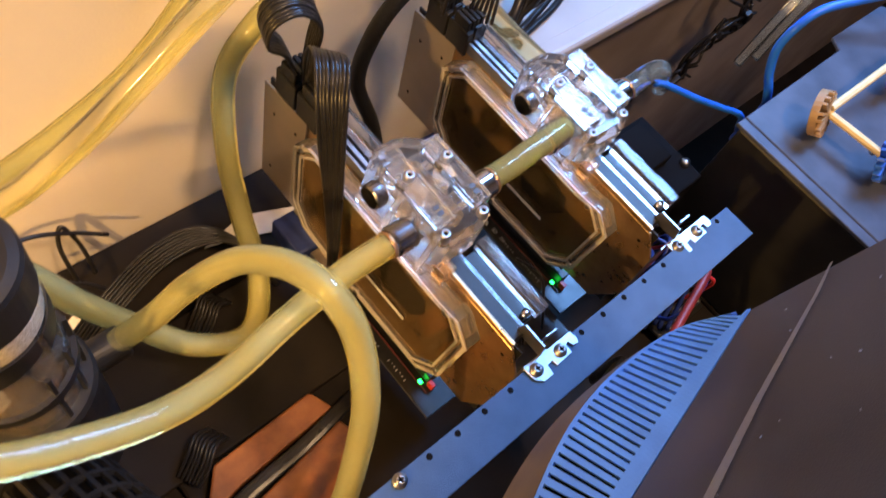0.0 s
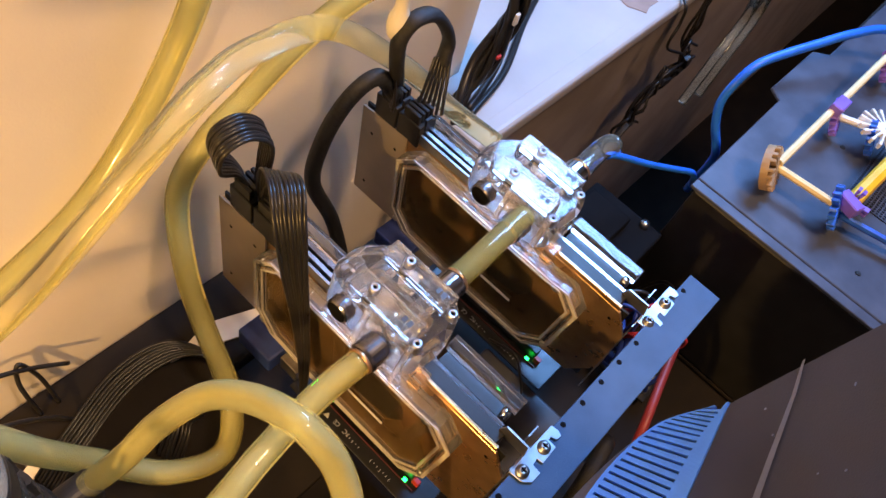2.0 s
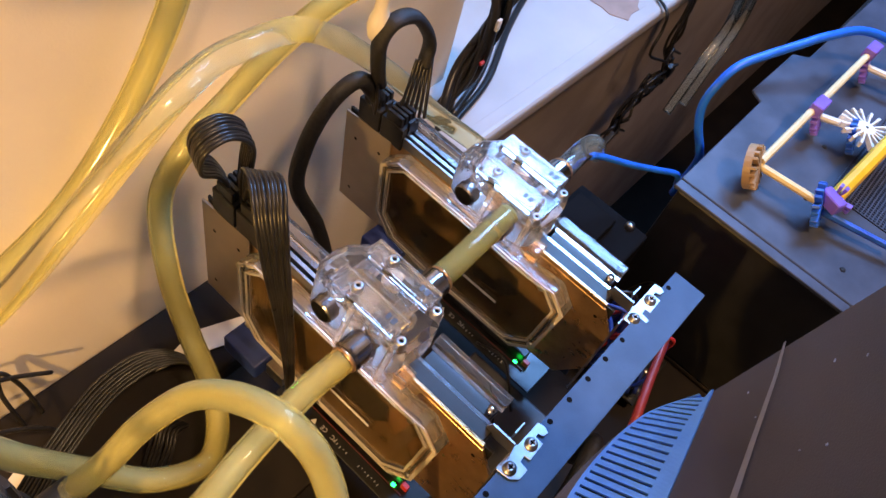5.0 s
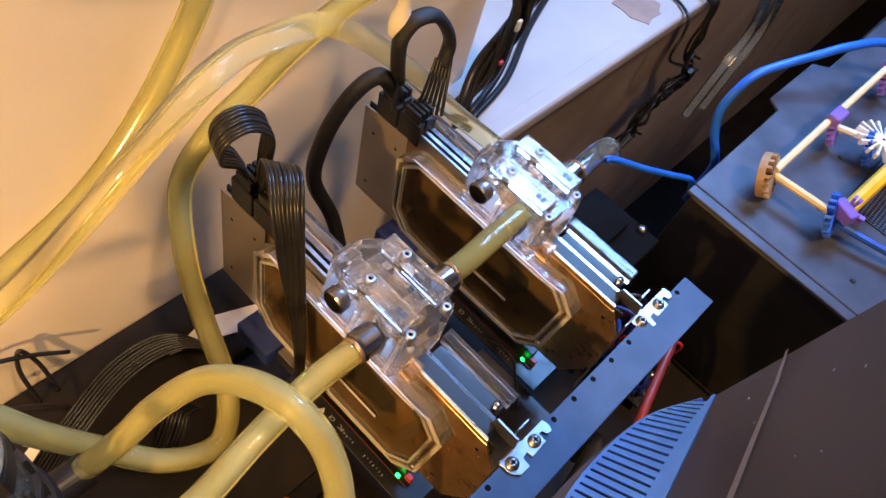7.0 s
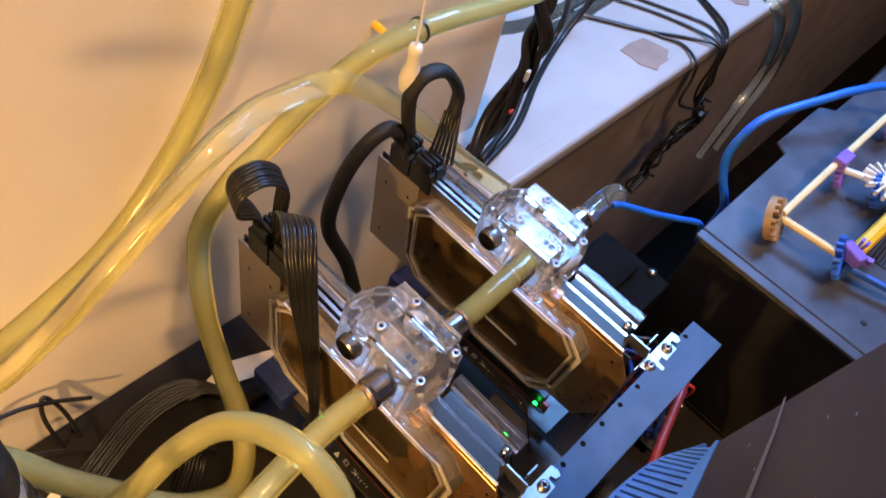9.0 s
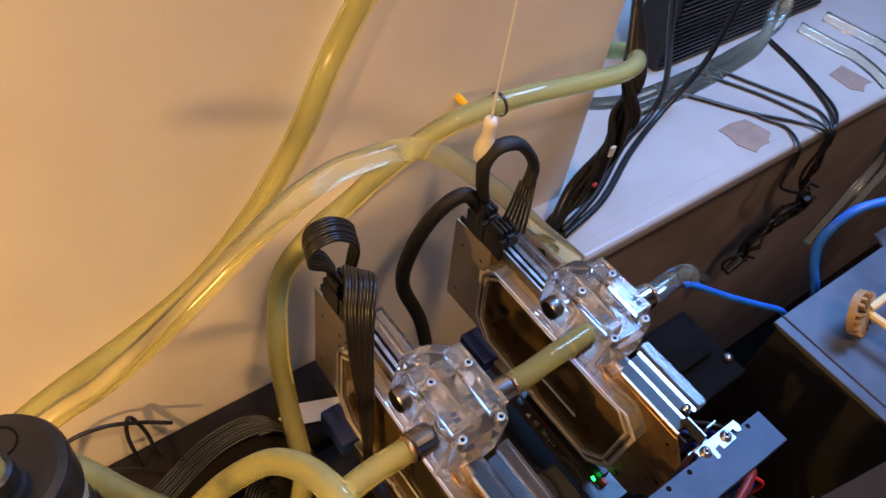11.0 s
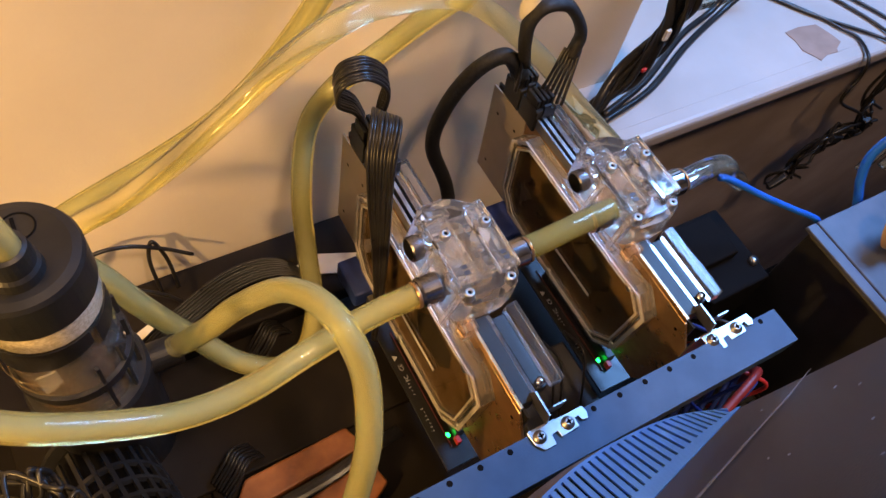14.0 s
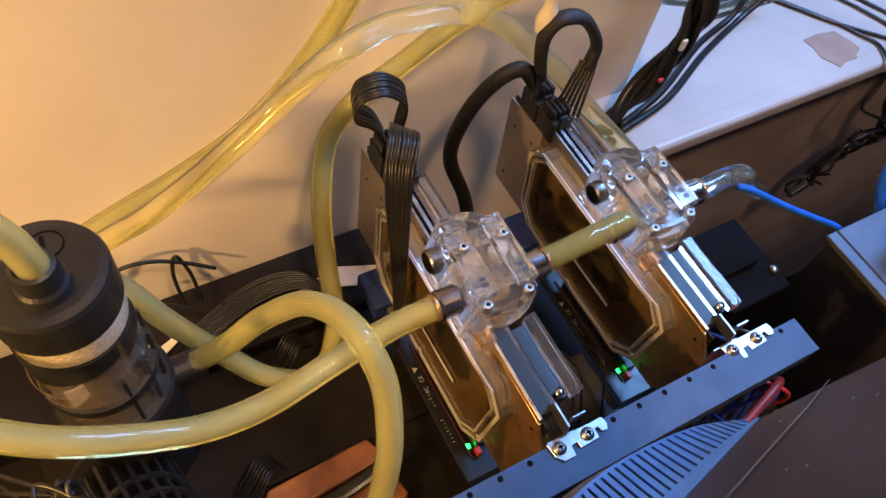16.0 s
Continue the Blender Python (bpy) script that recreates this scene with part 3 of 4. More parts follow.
hose([(0.10, 0.281, 0.31), (0.055, 0.281, 0.235), (0.020, 0.281, 0.175), (-0.006, 0.281, 0.119), (-0.042, 0.281, 0.065), (-0.085, 0.281, 0.022), (-0.137, 0.281, -0.006), (-0.202, 0.281, -0.033), (-0.27, 0.27, -0.06), (-0.33, 0.25, -0.10)], "yellowed coolant hose rising steeply along the wall")
hose([(-0.30, 0.262, -0.075), (-0.204, 0.264, -0.028), (-0.168, 0.254, -0.001), (-0.131, 0.246, 0.031), (-0.096, 0.241, 0.064), (-0.062, 0.238, 0.096), (-0.022, 0.245, 0.112), (0.022, 0.259, 0.104), (0.085, 0.264, 0.085), (0.146, 0.247, 0.032), (0.190, 0.226, -0.02), (0.215, 0.19, -0.045)], "pale coolant hose arching along the wall behind the cards", M_TUBEPALE)
hose([(0.050, 0.105, 0.024), (0.066, 0.105, 0.0245), (0.085, 0.106, 0.0250), (0.103, 0.107, 0.0245), (0.122, 0.108, 0.024)], "short amber coolant hose joining the two cards", fluid=M_FLUID_UNLIT, bore=0.86)
hose([(0.184, 0.108, 0.022), (0.200, 0.109, 0.022), (0.216, 0.110, 0.021), (0.229, 0.110, 0.018), (0.240, 0.110, 0.010), (0.262, 0.114, -0.014), (0.292, 0.121, -0.042), (0.325, 0.129, -0.075)], "clear hose bending down from the card fitting", M_TUBECLEAR)

# ---- cables ----
def bundle(points, count, gap, r, side, label, name="ribbon_cable", material=None, squeeze=None):
    """Wires side by side along a path; squeeze narrows or fans the ribbon point by point."""
    b = thing(name, label, "cable")
    s = np.array(side, float)
    s = np.tile(s, (len(points), 1)) if s.ndim == 1 else s
    s /= np.linalg.norm(s, axis=1)[:, None]
    for i in range(count):
        off = (i - (count - 1) / 2) * gap
        j = random.Random(500 + i)
        p = [tuple(np.array(q) + s[k] * off * (squeeze[k] if squeeze else 1) + np.array([j.uniform(-0.0004, 0.0004) for _ in range(3)])) for k, q in enumerate(points)]
        part("wire", sweep(p, r, sides=8, n=len(points) * 7), material or M_CABLE, b, smooth=True)
    return b


bundle([(0.002, 0.245, 0.018), (-0.008, 0.243, 0.040), (-0.024, 0.238, 0.060), (-0.022, 0.236, 0.078), (-0.006, 0.234, 0.081), (0.010, 0.234, 0.064), (0.006, 0.232, 0.040), (0.003, 0.232, 0.018)], 8, 0.0026, 0.0014, (0.35, 1, 0), "black flat ribbon power cable looped over the plug", squeeze=(0.7, 0.9, 1, 1, 1, 1, 0.9, 0.7))
bundle([(0.004, 0.224, 0.014), (0.002, 0.220, 0.040), (-0.004, 0.208, 0.066), (-0.014, 0.190, 0.080), (-0.024, 0.174, 0.068), (-0.026, 0.166, 0.035), (-0.026, 0.158, -0.010), (-0.028, 0.148, -0.060), (-0.030, 0.142, -0.115)], 9, 0.0024, 0.0013, ((0.3, -0.95, 0), (0.4, -0.9, 0.05), (0.55, -0.8, 0.1), (0.7, -0.7, 0.1), (0.75, -0.65, 0.1), (0.75, -0.65, 0), (0.7, -0.7, 0), (0.6, -0.8, 0), (0.5, -0.85, 0)), "black flat ribbon power cable falling beside the card", squeeze=(0.7, 0.85, 0.95, 0.95, 0.85, 0.7, 0.48, 0.25, 0.15))


def cable(points, r, label, material=None, name="cable", flat=1.0):
    return tagged(finish(name, sweep(points, r, sides=10, n=len(points) * 8, flat=flat), material or M_CABLE, smooth=True), label, "cable")


cable([(0.098, 0.225, -0.18), (0.092, 0.245, -0.112), (0.071, 0.252, -0.050), (0.074, 0.250, -0.003), (0.091, 0.247, 0.032), (0.113, 0.243, 0.044), (0.130, 0.238, 0.022)], 0.0062, "thick braided black power cable arching to the card", M_SLEEVE)
loop = cable([(0.127, 0.237, 0.038), (0.119, 0.235, 0.064), (0.117, 0.234, 0.084), (0.126, 0.232, 0.096), (0.146, 0.231, 0.090), (0.164, 0.229, 0.064), (0.161, 0.227, 0.044)], 0.0062, "black sleeved power cable in an upright loop", M_SLEEVE, flat=0.7)
for i in range(6):
    d = (i - 2.5) * 0.0024
    part("wire", sweep([(0.128 + d * 0.9, 0.240 + d * 1.3, 0.014), (0.127 + d * 0.8, 0.238 + d, 0.028), (0.126 + d * 0.7, 0.237 + d * 0.4, 0.044)], 0.0013, sides=8), M_CABLE, loop, smooth=True)
    part("wire", sweep([(0.144 + d * 1.1, 0.216 - d * 1.2, 0.012), (0.152 + d * 1.0, 0.221 - d * 0.8, 0.030), (0.1605 + d * 0.8, 0.227 - d * 0.5, 0.050)], 0.0013, sides=8), M_CABLE, loop, smooth=True)
cable([(0.236, 0.108, 0.002), (0.246, 0.104, -0.001), (0.280, 0.086, -0.019), (0.310, 0.072, -0.034), (0.337, 0.059, -0.048), (0.36, 0.056, -0.08)], 0.0028, "thin blue network cable behind the card", M_BLUECAB)
cable([(0.440, 0.064, -0.16), (0.428, 0.061, -0.100), (0.420, 0.066, -0.076), (0.420, 0.078, -0.058), (0.422, 0.087, -0.036), (0.428, 0.087, -0.013), (0.444, 0.083, 0.003), (0.470, 0.071, 0.012), (0.500, 0.056, 0.020), (0.530, 0.041, 0.027), (0.572, 0.018, 0.028), (0.62, -0.03, 0.01), (0.65, -0.07, -0.0135)], 0.0042, "thick blue network cable bowed over the steel case", M_BLUECAB)
for i in range(10):
    j = random.Random(i)
    o = [j.uniform(-0.009, 0.009) for _ in range(8)]
    cable([(0.222 + o[0] / 2, 0.236 + o[1] / 2, -0.17), (0.232 + o[1] / 2, 0.246 + o[2] / 2, -0.125), (0.264 + o[2], 0.262 + o[3] / 2, -0.082 + o[4] / 2), (0.292 + o[3], 0.266 + o[4], -0.058 + o[5]), (0.312 + o[4] * 0.8, 0.266 + o[5], -0.018 + o[6]), (0.318 + o[5] * 0.7, 0.266 + o[6], 0.022), (0.316 + o[6] * 0.6, 0.272 + o[7], 0.065), (0.322 + o[7] * 0.5, 0.30, 0.13)], 0.0022 + 0.0011 * (i % 3), "black cable in the bunch climbing the wall corner")
for z, tint, lab in ((-0.010, M_WHITEP, "white label wrapped round the cable bunch"), (-0.046, M_RED, "red heat-shrink sleeve in the cable bunch")):
    tagged(finish("cable_label", box(0.300 + z * 0.2, 0.306 + z * 0.2, 0.253, 0.256, z, z + (0.012 if tint is M_WHITEP else 0.004), 0.001), tint), lab, "cable label")
cable([(0.262, 0.250, -0.088), (0.330, 0.272, -0.088), (0.410, 0.312, -0.088), (0.470, 0.330, -0.082), (0.478, 0.332, -0.043), (0.440, 0.330, 0.043), (0.40, 0.33, 0.14)], 0.0036, "black cable rising from the window sill")
cable([(0.258, 0.244, -0.089), (0.330, 0.262, -0.090), (0.410, 0.300, -0.090), (0.487, 0.328, -0.086), (0.533, 0.330, -0.042), (0.549, 0.330, 0.016), (0.556, 0.33, 0.13)], 0.0036, "black cable rising from the window sill")
STRANDS = (((0.525, 0.372), (0.562, 0.326), (0.593, 0.285), (0.639, 0.238), (0.656, 0.209)), ((0.600, 0.368), (0.635, 0.307), (0.648, 0.278), (0.659, 0.245), (0.662, 0.209)), ((0.625, 0.368), (0.657, 0.302), (0.675, 0.265), (0.683, 0.238), (0.668, 0.209)), ((0.756, 0.373), (0.738, 0.304), (0.709, 0.233), (0.676, 0.208)), ((0.752, 0.373), (0.731, 0.300), (0.700, 0.235), (0.672, 0.208)), ((0.540, 0.360), (0.593, 0.287), (0.606, 0.262), (0.617, 0.238), (0.603, 0.209)))
for i, strand in enumerate(STRANDS):
    j = random.Random(40 + i)
    def near(x, y, z, d=0.010):
        return (x + j.uniform(-d, d), y + j.uniform(-0.006, 0.004), z + j.uniform(-d, d))
    edge = strand[-1][0]
    cable([(x, y, SILL_Z + 0.003) for x, y in strand] + [(edge, 0.203, -0.115), near(edge, 0.202, -0.145, 0.006), near(0.680, 0.202, -0.190), near(0.715, 0.200, -0.235, 0.018), near(0.660, 0.200, -0.225, 0.014), near(0.635, 0.202, -0.245), near(0.622, 0.203, -0.290), near(0.585 + 0.02 * i, 0.203, -0.315, 0.014)], 0.0019, "thin black cable hanging over the window sill edge")
for i in range(5):
    j = random.Random(70 + i)
    cx, cz = ((0.690, -0.205), (0.655, -0.235), (0.720, -0.245), (0.640, -0.265), (0.600, -0.285))[i]
    cable([(cx + 0.026 * math.cos(a) * j.uniform(0.5, 1.2), 0.199 + j.uniform(-0.006, 0.004), cz + 0.024 * math.sin(a) * j.uniform(0.5, 1.2)) for a in [0.9 * k + i for k in range(8)]], 0.0019, "thin black cable tangled below the window sill")
for x, z, a in ((0.655, -0.232, 20), (0.592, -0.292, -30), (0.705, -0.225, 60)):
    m = pose(x, 0.194, z, 0, a, 0)
    tagged(finish("cable_plug", (lambda b: (bmesh.ops.transform(b, matrix=m, verts=b.verts), b)[1])(box(-0.013, 0.013, -0.004, 0.004, -0.005, 0.005, 0.0015)), M_BLACKP), "small black plug on a thin hanging cable", "plug")

# ---- blind cord ----
pend = thing("blind_cord_pull", "cream wooden acorn pull on a white cord", "cord pull", "", (0.120, 0.240, 0.0))
part("acorn", lathe([(0, 0.118), (0.0042, 0.1175), (0.0050, 0.113), (0.0044, 0.108), (0.0046, 0.102), (0.0072, 0.094), (0.0078, 0.088), (0.0066, 0.081), (0.0035, 0.0775), (0, 0.077)], None, 28), M_PEND, pend, smooth=True)
part("cord", sweep([(0, 0, 0.117), (0.0003, 0, 0.3), (0, 0, 0.8), (0, 0, 1.4)], 0.0008, sides=8), M_WHITEP, pend, "thin white cord")

# ---- reservoir ----
res = thing("coolant_reservoir", "black-capped clear coolant reservoir with amber liquid", "reservoir", "", (-0.222, 0.175, -0.045))
part("cap", lathe([(0, 0.135), (0.027, 0.135), (0.0312, 0.1338), (0.0325, 0.131), (0.0325, 0.106), (0.0315, 0.104), (0, 0.104)], None, 56), M_BLACKP, res, "black plastic cap")
part("cap_ring", lathe([(0.0078, 0.1352), (0.0078, 0.1356), (0.0086, 0.1356), (0.0086, 0.1352)], pose(0.006, 0.014, 0), 30), M_HOLE, res)
part("cap_slot", box(0.0035, 0.0055, 0.009, 0.020, 0.1351, 0.1355), M_HOLE, res)
col = part("hose_collar", lathe([(0.0086, 0.156), (0.0106, 0.155), (0.0112, 0.150), (0.0112, 0.143), (0.0128, 0.141), (0.0132, 0.134)], pose(0.0, -0.010, 0), 30), M_BLACKP, res, smooth=False)
def arc_band(r, a0, a1, low, high, thick=0.0008, n=24):
    """A curved plate round local z; low and high are heights at its two ends."""
    own = bmesh.new()
    rows = []
    for k in range(n + 1):
        f = k / n
        a = math.radians(a0 + (a1 - a0) * f)
        z0, z1 = low[0] + (low[1] - low[0]) * f, high[0] + (high[1] - high[0]) * f
        rows.append([own.verts.new((q * math.cos(a), q * math.sin(a), z)) for q, z in ((r, z0), (r, z1), (r + thick, z1), (r + thick, z0))])
    for a, b in zip(rows[:-1], rows[1:]):
        for k in range(4):
            own.faces.new((a[k], a[(k + 1) % 4], b[(k + 1) % 4], b[k]))
    own.faces.new(rows[0])
    own.faces.new(rows[-1][::-1])
    bmesh.ops.recalc_face_normals(own, faces=own.faces)
    return own


part("glass", lathe([(0.0308, 0.104), (0.0308, -0.01), (0.0288, -0.01), (0.0288, 0.104)], None, 48), M_ACRYL, res, "clear acrylic tube", smooth=True)
part("coolant", lathe([(0, 0.084), (0.0284, 0.084), (0.0286, 0.06), (0.0284, 0.04), (0.0286, 0.02), (0.0286, -0.01), (0, -0.01)], None, 40), M_AMBER, res, "dark amber coolant", smooth=True)
part("droplet_band", lathe([(0.0310, 0.1035), (0.0313, 0.098), (0.0310, 0.088)], None, 60), M_DROPS, res, "pale band of droplets under the cap", smooth=True)
part("label_band", arc_band(0.0313, -175, -58, (0.058, 0.074), (0.087, 0.087)), M_BLACKP, res, "black label on the reservoir")
part("label_band", arc_band(0.0313, -50, -8, (0.066, 0.074), (0.084, 0.092)), M_BLACKP, res, "black label on the reservoir")
part("clip", arc_band(0.0335, -120, -100, (0.040, 0.056), (0.062, 0.070), 0.0012, 6), M_RIM, res, "clear plastic clip")
for z in (0.012, 0.036, 0.052):
    part("ripple", lathe([(0.0309, z), (0.0316, z + 0.0015), (0.0309, z + 0.003)], pose(0, 0, 0, 2, -3, 0), 40), M_ACRYL, res, smooth=True)
brk = part("holder_ring", lathe([(0.0315, 0.030), (0.0345, 0.030), (0.0345, 0.022), (0.0315, 0.022)], None, 40), M_BLACKP, res)
for k in range(5):
    a = math.radians(-70 + k * 30)
    one = box(0.0315, 0.0340, -0.0012, 0.0012, -0.01, 0.05)
    bmesh.ops.transform(one, matrix=pose(0, 0, 0, 0, 0, math.degrees(a)), verts=one.verts)
    part("holder_rib", one, M_BLACKP, res)
part("pump_body", lathe([(0.0, -0.008), (0.036, -0.008), (0.038, -0.012), (0.038, -0.15), (0, -0.15)], None, 40), M_BLACKP, res, "black pump body")
part("hose_fitting", lathe([(0.0085, -0.006), (0.0108, -0.004), (0.0108, 0.016), (0.0095, 0.018), (0.0, 0.018)], turned("x", 0.040, 0.0, -0.026), 30), M_BLACKP, res, "black hose fitting")
hose([(-0.222, 0.165, 0.092), (-0.222, 0.165, 0.116), (-0.228, 0.167, 0.140), (-0.245, 0.172, 0.165), (-0.29, 0.18, 0.19)], "yellowed coolant hose rising from the reservoir cap")

# ---- steel case with rod toy ----
case = thing("steel_case", "charcoal steel computer case with dusty top", "computer case")
part("top_panel", prism([(0.303, 0.050), (0.303, -0.42), (0.95, -0.42), (0.95, 0.036), (0.56, 0.046), (0.548, 0.060), (0.46, 0.062), (0.452, 0.049)], "z", -0.0215, -0.0180, 0.0008, 1), M_CASE, case)
part("front_strip", box(0.2915, 0.3018, -0.42, 0.050, -0.0215, -0.0180, 0.0006, 1), M_CASE, case)
part("shell", box(0.293, 0.95, -0.42, 0.046, DESK_Z, -0.0220, 0.002), M_BLACKP, case)
gr = box(0.40, 0.60, -0.25, -0.045, -0.0184, -0.0176)
part("mesh_backing", gr, M_HOLE, case)
ms = bmesh.new()
for i in range(60):
    box(0.40 + i * 0.00335, 0.4012 + i * 0.00335, -0.25, -0.045, -0.0176, -0.0168, bm=ms)
for i in range(60):
    box(0.40, 0.60, -0.25 + i * 0.00345, -0.2488 + i * 0.00345, -0.0176, -0.0167, bm=ms)
tagged(part("mesh_screen", ms, M_CASE, case, "fine perforated steel mesh"), kind="stuff")
for x, y in ((0.375, -0.035), (0.45, -0.02), (0.33, -0.09)):
    part("rivet", lathe([(0, 0.0012), (0.002, 0.001), (0.0026, 0.0)], pose(x, y, -0.018), 14), M_BLACKP, case)


def rod(parent, a, b, material, r=0.0033, name="rod"):
    return part(name, sweep([a, tuple((np.array(a) + np.array(b)) / 2), b], r, n=6, sides=8), material, parent)


TURNS = {"z": pose(0, 0, 0), "x": pose(0, 0, 0, 0, 90, 0), "t": pose(0, 0, 0, 60, 20, 0)}


def connector(parent, c, material, teeth, r, axis="z", ring=False):
    """A hub with forked arms; each arm ends in a pair of hooked jaws."""
    m = pose(*c) @ TURNS[axis]
    hub = part("connector", lathe([(0.0015, 0.003), (r * 0.30, 0.003), (r * 0.34, 0.0024), (r * 0.34, -0.0024), (r * 0.30, -0.003), (0.0015, -0.003)], m, 16), material, parent)
    if ring:
        part("rim", lathe([(r * 0.86, 0.003), (r, 0.003), (r, -0.003), (r * 0.86, -0.003), (r * 0.86, 0.003)], m @ pose(0, 0, -0.004), 28), material, hub)
    for k in range(teeth):
        for d in (-1, 1):
            one = box(r * 0.28, r * 0.80, -0.0009, 0.0009, -0.0028, 0.0028, 0.0003, 1)
            box(r * 0.76, r, -0.0013 - 0.0005 * d, 0.0013 - 0.0005 * d, -0.0028, 0.0028, 0.0003, 1, one)
            bmesh.ops.transform(one, matrix=m @ pose(0, 0, 0, 0, 0, 360 * k / teeth + 11 * d), verts=one.verts)
            part("tooth", one, material, hub)
    return hub


toy = thing("rod_construction_toy", "plastic rods and toothed connectors standing on the case", "construction toy")
K = 0.004
rod(toy, (0.345, 0.011, K + 0.004), (0.443, 0.008, K + 0.010), M_PALE)
rod(toy, (0.443, 0.008, K + 0.010), (0.560, 0.004, K + 0.016), M_PALE)
rod(toy, (0.345, 0.011, K), (0.351, -0.040, K), M_PALE)
rod(toy, (0.447, 0.006, K), (0.466, -0.030, K), M_WHITEP)
rod(toy, (0.560, 0.004, K), (0.575, -0.040, K), M_WHITEP)
rod(toy, (0.358, -0.050, K + 0.004), (0.500, -0.060, K + 0.024), M_YEL, 0.0062, "long_rod")
rod(toy, (0.351, -0.045, K - 0.006), (0.372, -0.110, K - 0.010), M_BLUEK, 0.003)
connector(toy, (0.341, 0.011, K), M_TAN, 8, 0.0185, "t", True)
connector(toy, (0.349, -0.044, K), M_BLUEK, 8, 0.0185, "t")
connector(toy, (0.362, -0.050, K + 0.003), M_PURP, 4, 0.015, "x")
connector(toy, (0.447, 0.002, K), M_PURP, 8, 0.0165, "t")
connector(toy, (0.562, 0.0, K), M_PURP, 8, 0.0165, "t")
connector(toy, (0.466, -0.036, K + 0.004), M_WHITEP, 8, 0.024, "z")
connector(toy, (0.462, -0.032, K - 0.006), M_BLUEK, 8, 0.016, "t")
for x, y, z, a in ((0.443, 0.006, 0.016, -2), (0.558, 0.004, 0.022, -2), (0.353, -0.049, 0.011, 70)):
    clip = box(-0.010, 0.010, -0.0055, 0.0055, -0.0055, 0.0055, 0.001, 1)
    bmesh.ops.transform(clip, matrix=pose(x, y, z, 0, 0, a), verts=clip.verts)
    part("clip", clip, M_PURP, toy, "purple plastic clip")

# ---- dark hood with grille ----
hood = thing("plastic_hood", "large dark plastic hood with a scratched side", "plastic hood")
R0, R1 = Vector((0.0515, -0.0470, 0.1075)), Vector((-0.110, -0.0890, 0.0600))
UP = Vector((0.010, -0.030, 0.30))
BACK = Vector((0.03, -0.25, 0.02))
hb = bmesh.new()
a0, a1 = R0, R1
vs = [hb.verts.new(v) for v in (a0, a1, a1 + UP, a0 + UP, a0 + BACK, a1 + BACK, a1 + UP + BACK, a0 + UP + BACK)]
for f in ((0, 1, 2, 3), (4, 7, 6, 5), (0, 3, 7, 4), (1, 5, 6, 2), (3, 2, 6, 7), (0, 4, 5, 1)):
    hb.faces.new([vs[i] for i in f])
bmesh.ops.recalc_face_normals(hb, faces=hb.faces)
bmesh.ops.bevel(hb, geom=list(hb.edges), offset=0.0015, segments=2, affect="EDGES")
part("shell", hb, M_HOOD, hood)
part("stand", box(-0.10, 0.05, -0.33, -0.12, -0.193, 0.10, 0.003), M_BLACKP, hood)
LOW = [Vector(v) for v in ((0.0500, -0.0440, 0.1000), (0.0400, -0.0330, 0.0720), (0.0150, -0.0290, 0.0600), (-0.0150, -0.0300, 0.0560), (-0.0450, -0.0370, 0.0530), (-0.0800, -0.0520, 0.0500), (-0.110, -0.072, 0.048))]
SLOTS = 80
low = [Vector(p) for p in spline(LOW, SLOTS + 1)]
ridge = [R0.lerp(R1, max(0.0, k / SLOTS - 0.075 * min(1.0, 5.0 * k / SLOTS))) for k in range(SLOTS + 1)]


def strip(bm, a, b, c, d, thick):
    n = (b - a).cross(d - a).normalized() * thick
    q = [bm.verts.new(v) for v in (a, b, c, d, a - n, b - n, c - n, d - n)]
    for f in ((0, 1, 2, 3), (7, 6, 5, 4), (0, 4, 5, 1), (1, 5, 6, 2), (2, 6, 7, 3), (3, 7, 4, 0)):
        bm.faces.new([q[i] for i in f])


bk = bmesh.new()
for i in range(SLOTS):
    dn = Vector((0.0, -0.0035, -0.004))
    strip(bk, low[i] + dn, low[i + 1] + dn, ridge[i + 1] + dn, ridge[i] + dn, 0.001)
part("grille_backing", bk, M_HOLE, hood)
bd = bmesh.new()
for i in range(SLOTS):
    strip(bd, low[i].lerp(ridge[i], 0.80), low[i + 1].lerp(ridge[i + 1], 0.80), ridge[i + 1], ridge[i], 0.002)
    strip(bd, low[i], low[i + 1], low[i + 1].lerp(ridge[i + 1], 0.05), low[i].lerp(ridge[i], 0.05), 0.002)
bmesh.ops.recalc_face_normals(bd, faces=bd.faces)
part("grille_frame", bd, M_GRILL, hood, "blue-grey grille frame")
for i in range(3, SLOTS - 1, 2):
    sl = bmesh.new()
    l1, r1 = low[i + 1].lerp(low[i + 2], 0.28), ridge[i + 1].lerp(ridge[i + 2], 0.28)
    strip(sl, low[i].lerp(ridge[i], 0.05), l1.lerp(r1, 0.05), l1.lerp(r1, 0.80), low[i].lerp(ridge[i], 0.80), 0.0022)
    bmesh.ops.recalc_face_normals(sl, faces=sl.faces)
    part("slat", sl, M_GRILL, hood)
fk = bmesh.new()
fall = Vector((-0.010, 0.006, -0.045))
for i in range(18, SLOTS):
    w0, w1 = ((i - 18) / (SLOTS - 18)) ** 0.8, ((i - 17) / (SLOTS - 18)) ** 0.8
    top0, top1 = low[i] + Vector((0, 0, -0.0012)), low[i + 1] + Vector((0, 0, -0.0012))
    strip(fk, top0 + fall * w0, top1 + fall * w1, top1, top0, 0.0015)
bmesh.ops.remove_doubles(fk, verts=fk.verts, dist=0.0004)
bmesh.ops.recalc_face_normals(fk, faces=fk.faces)
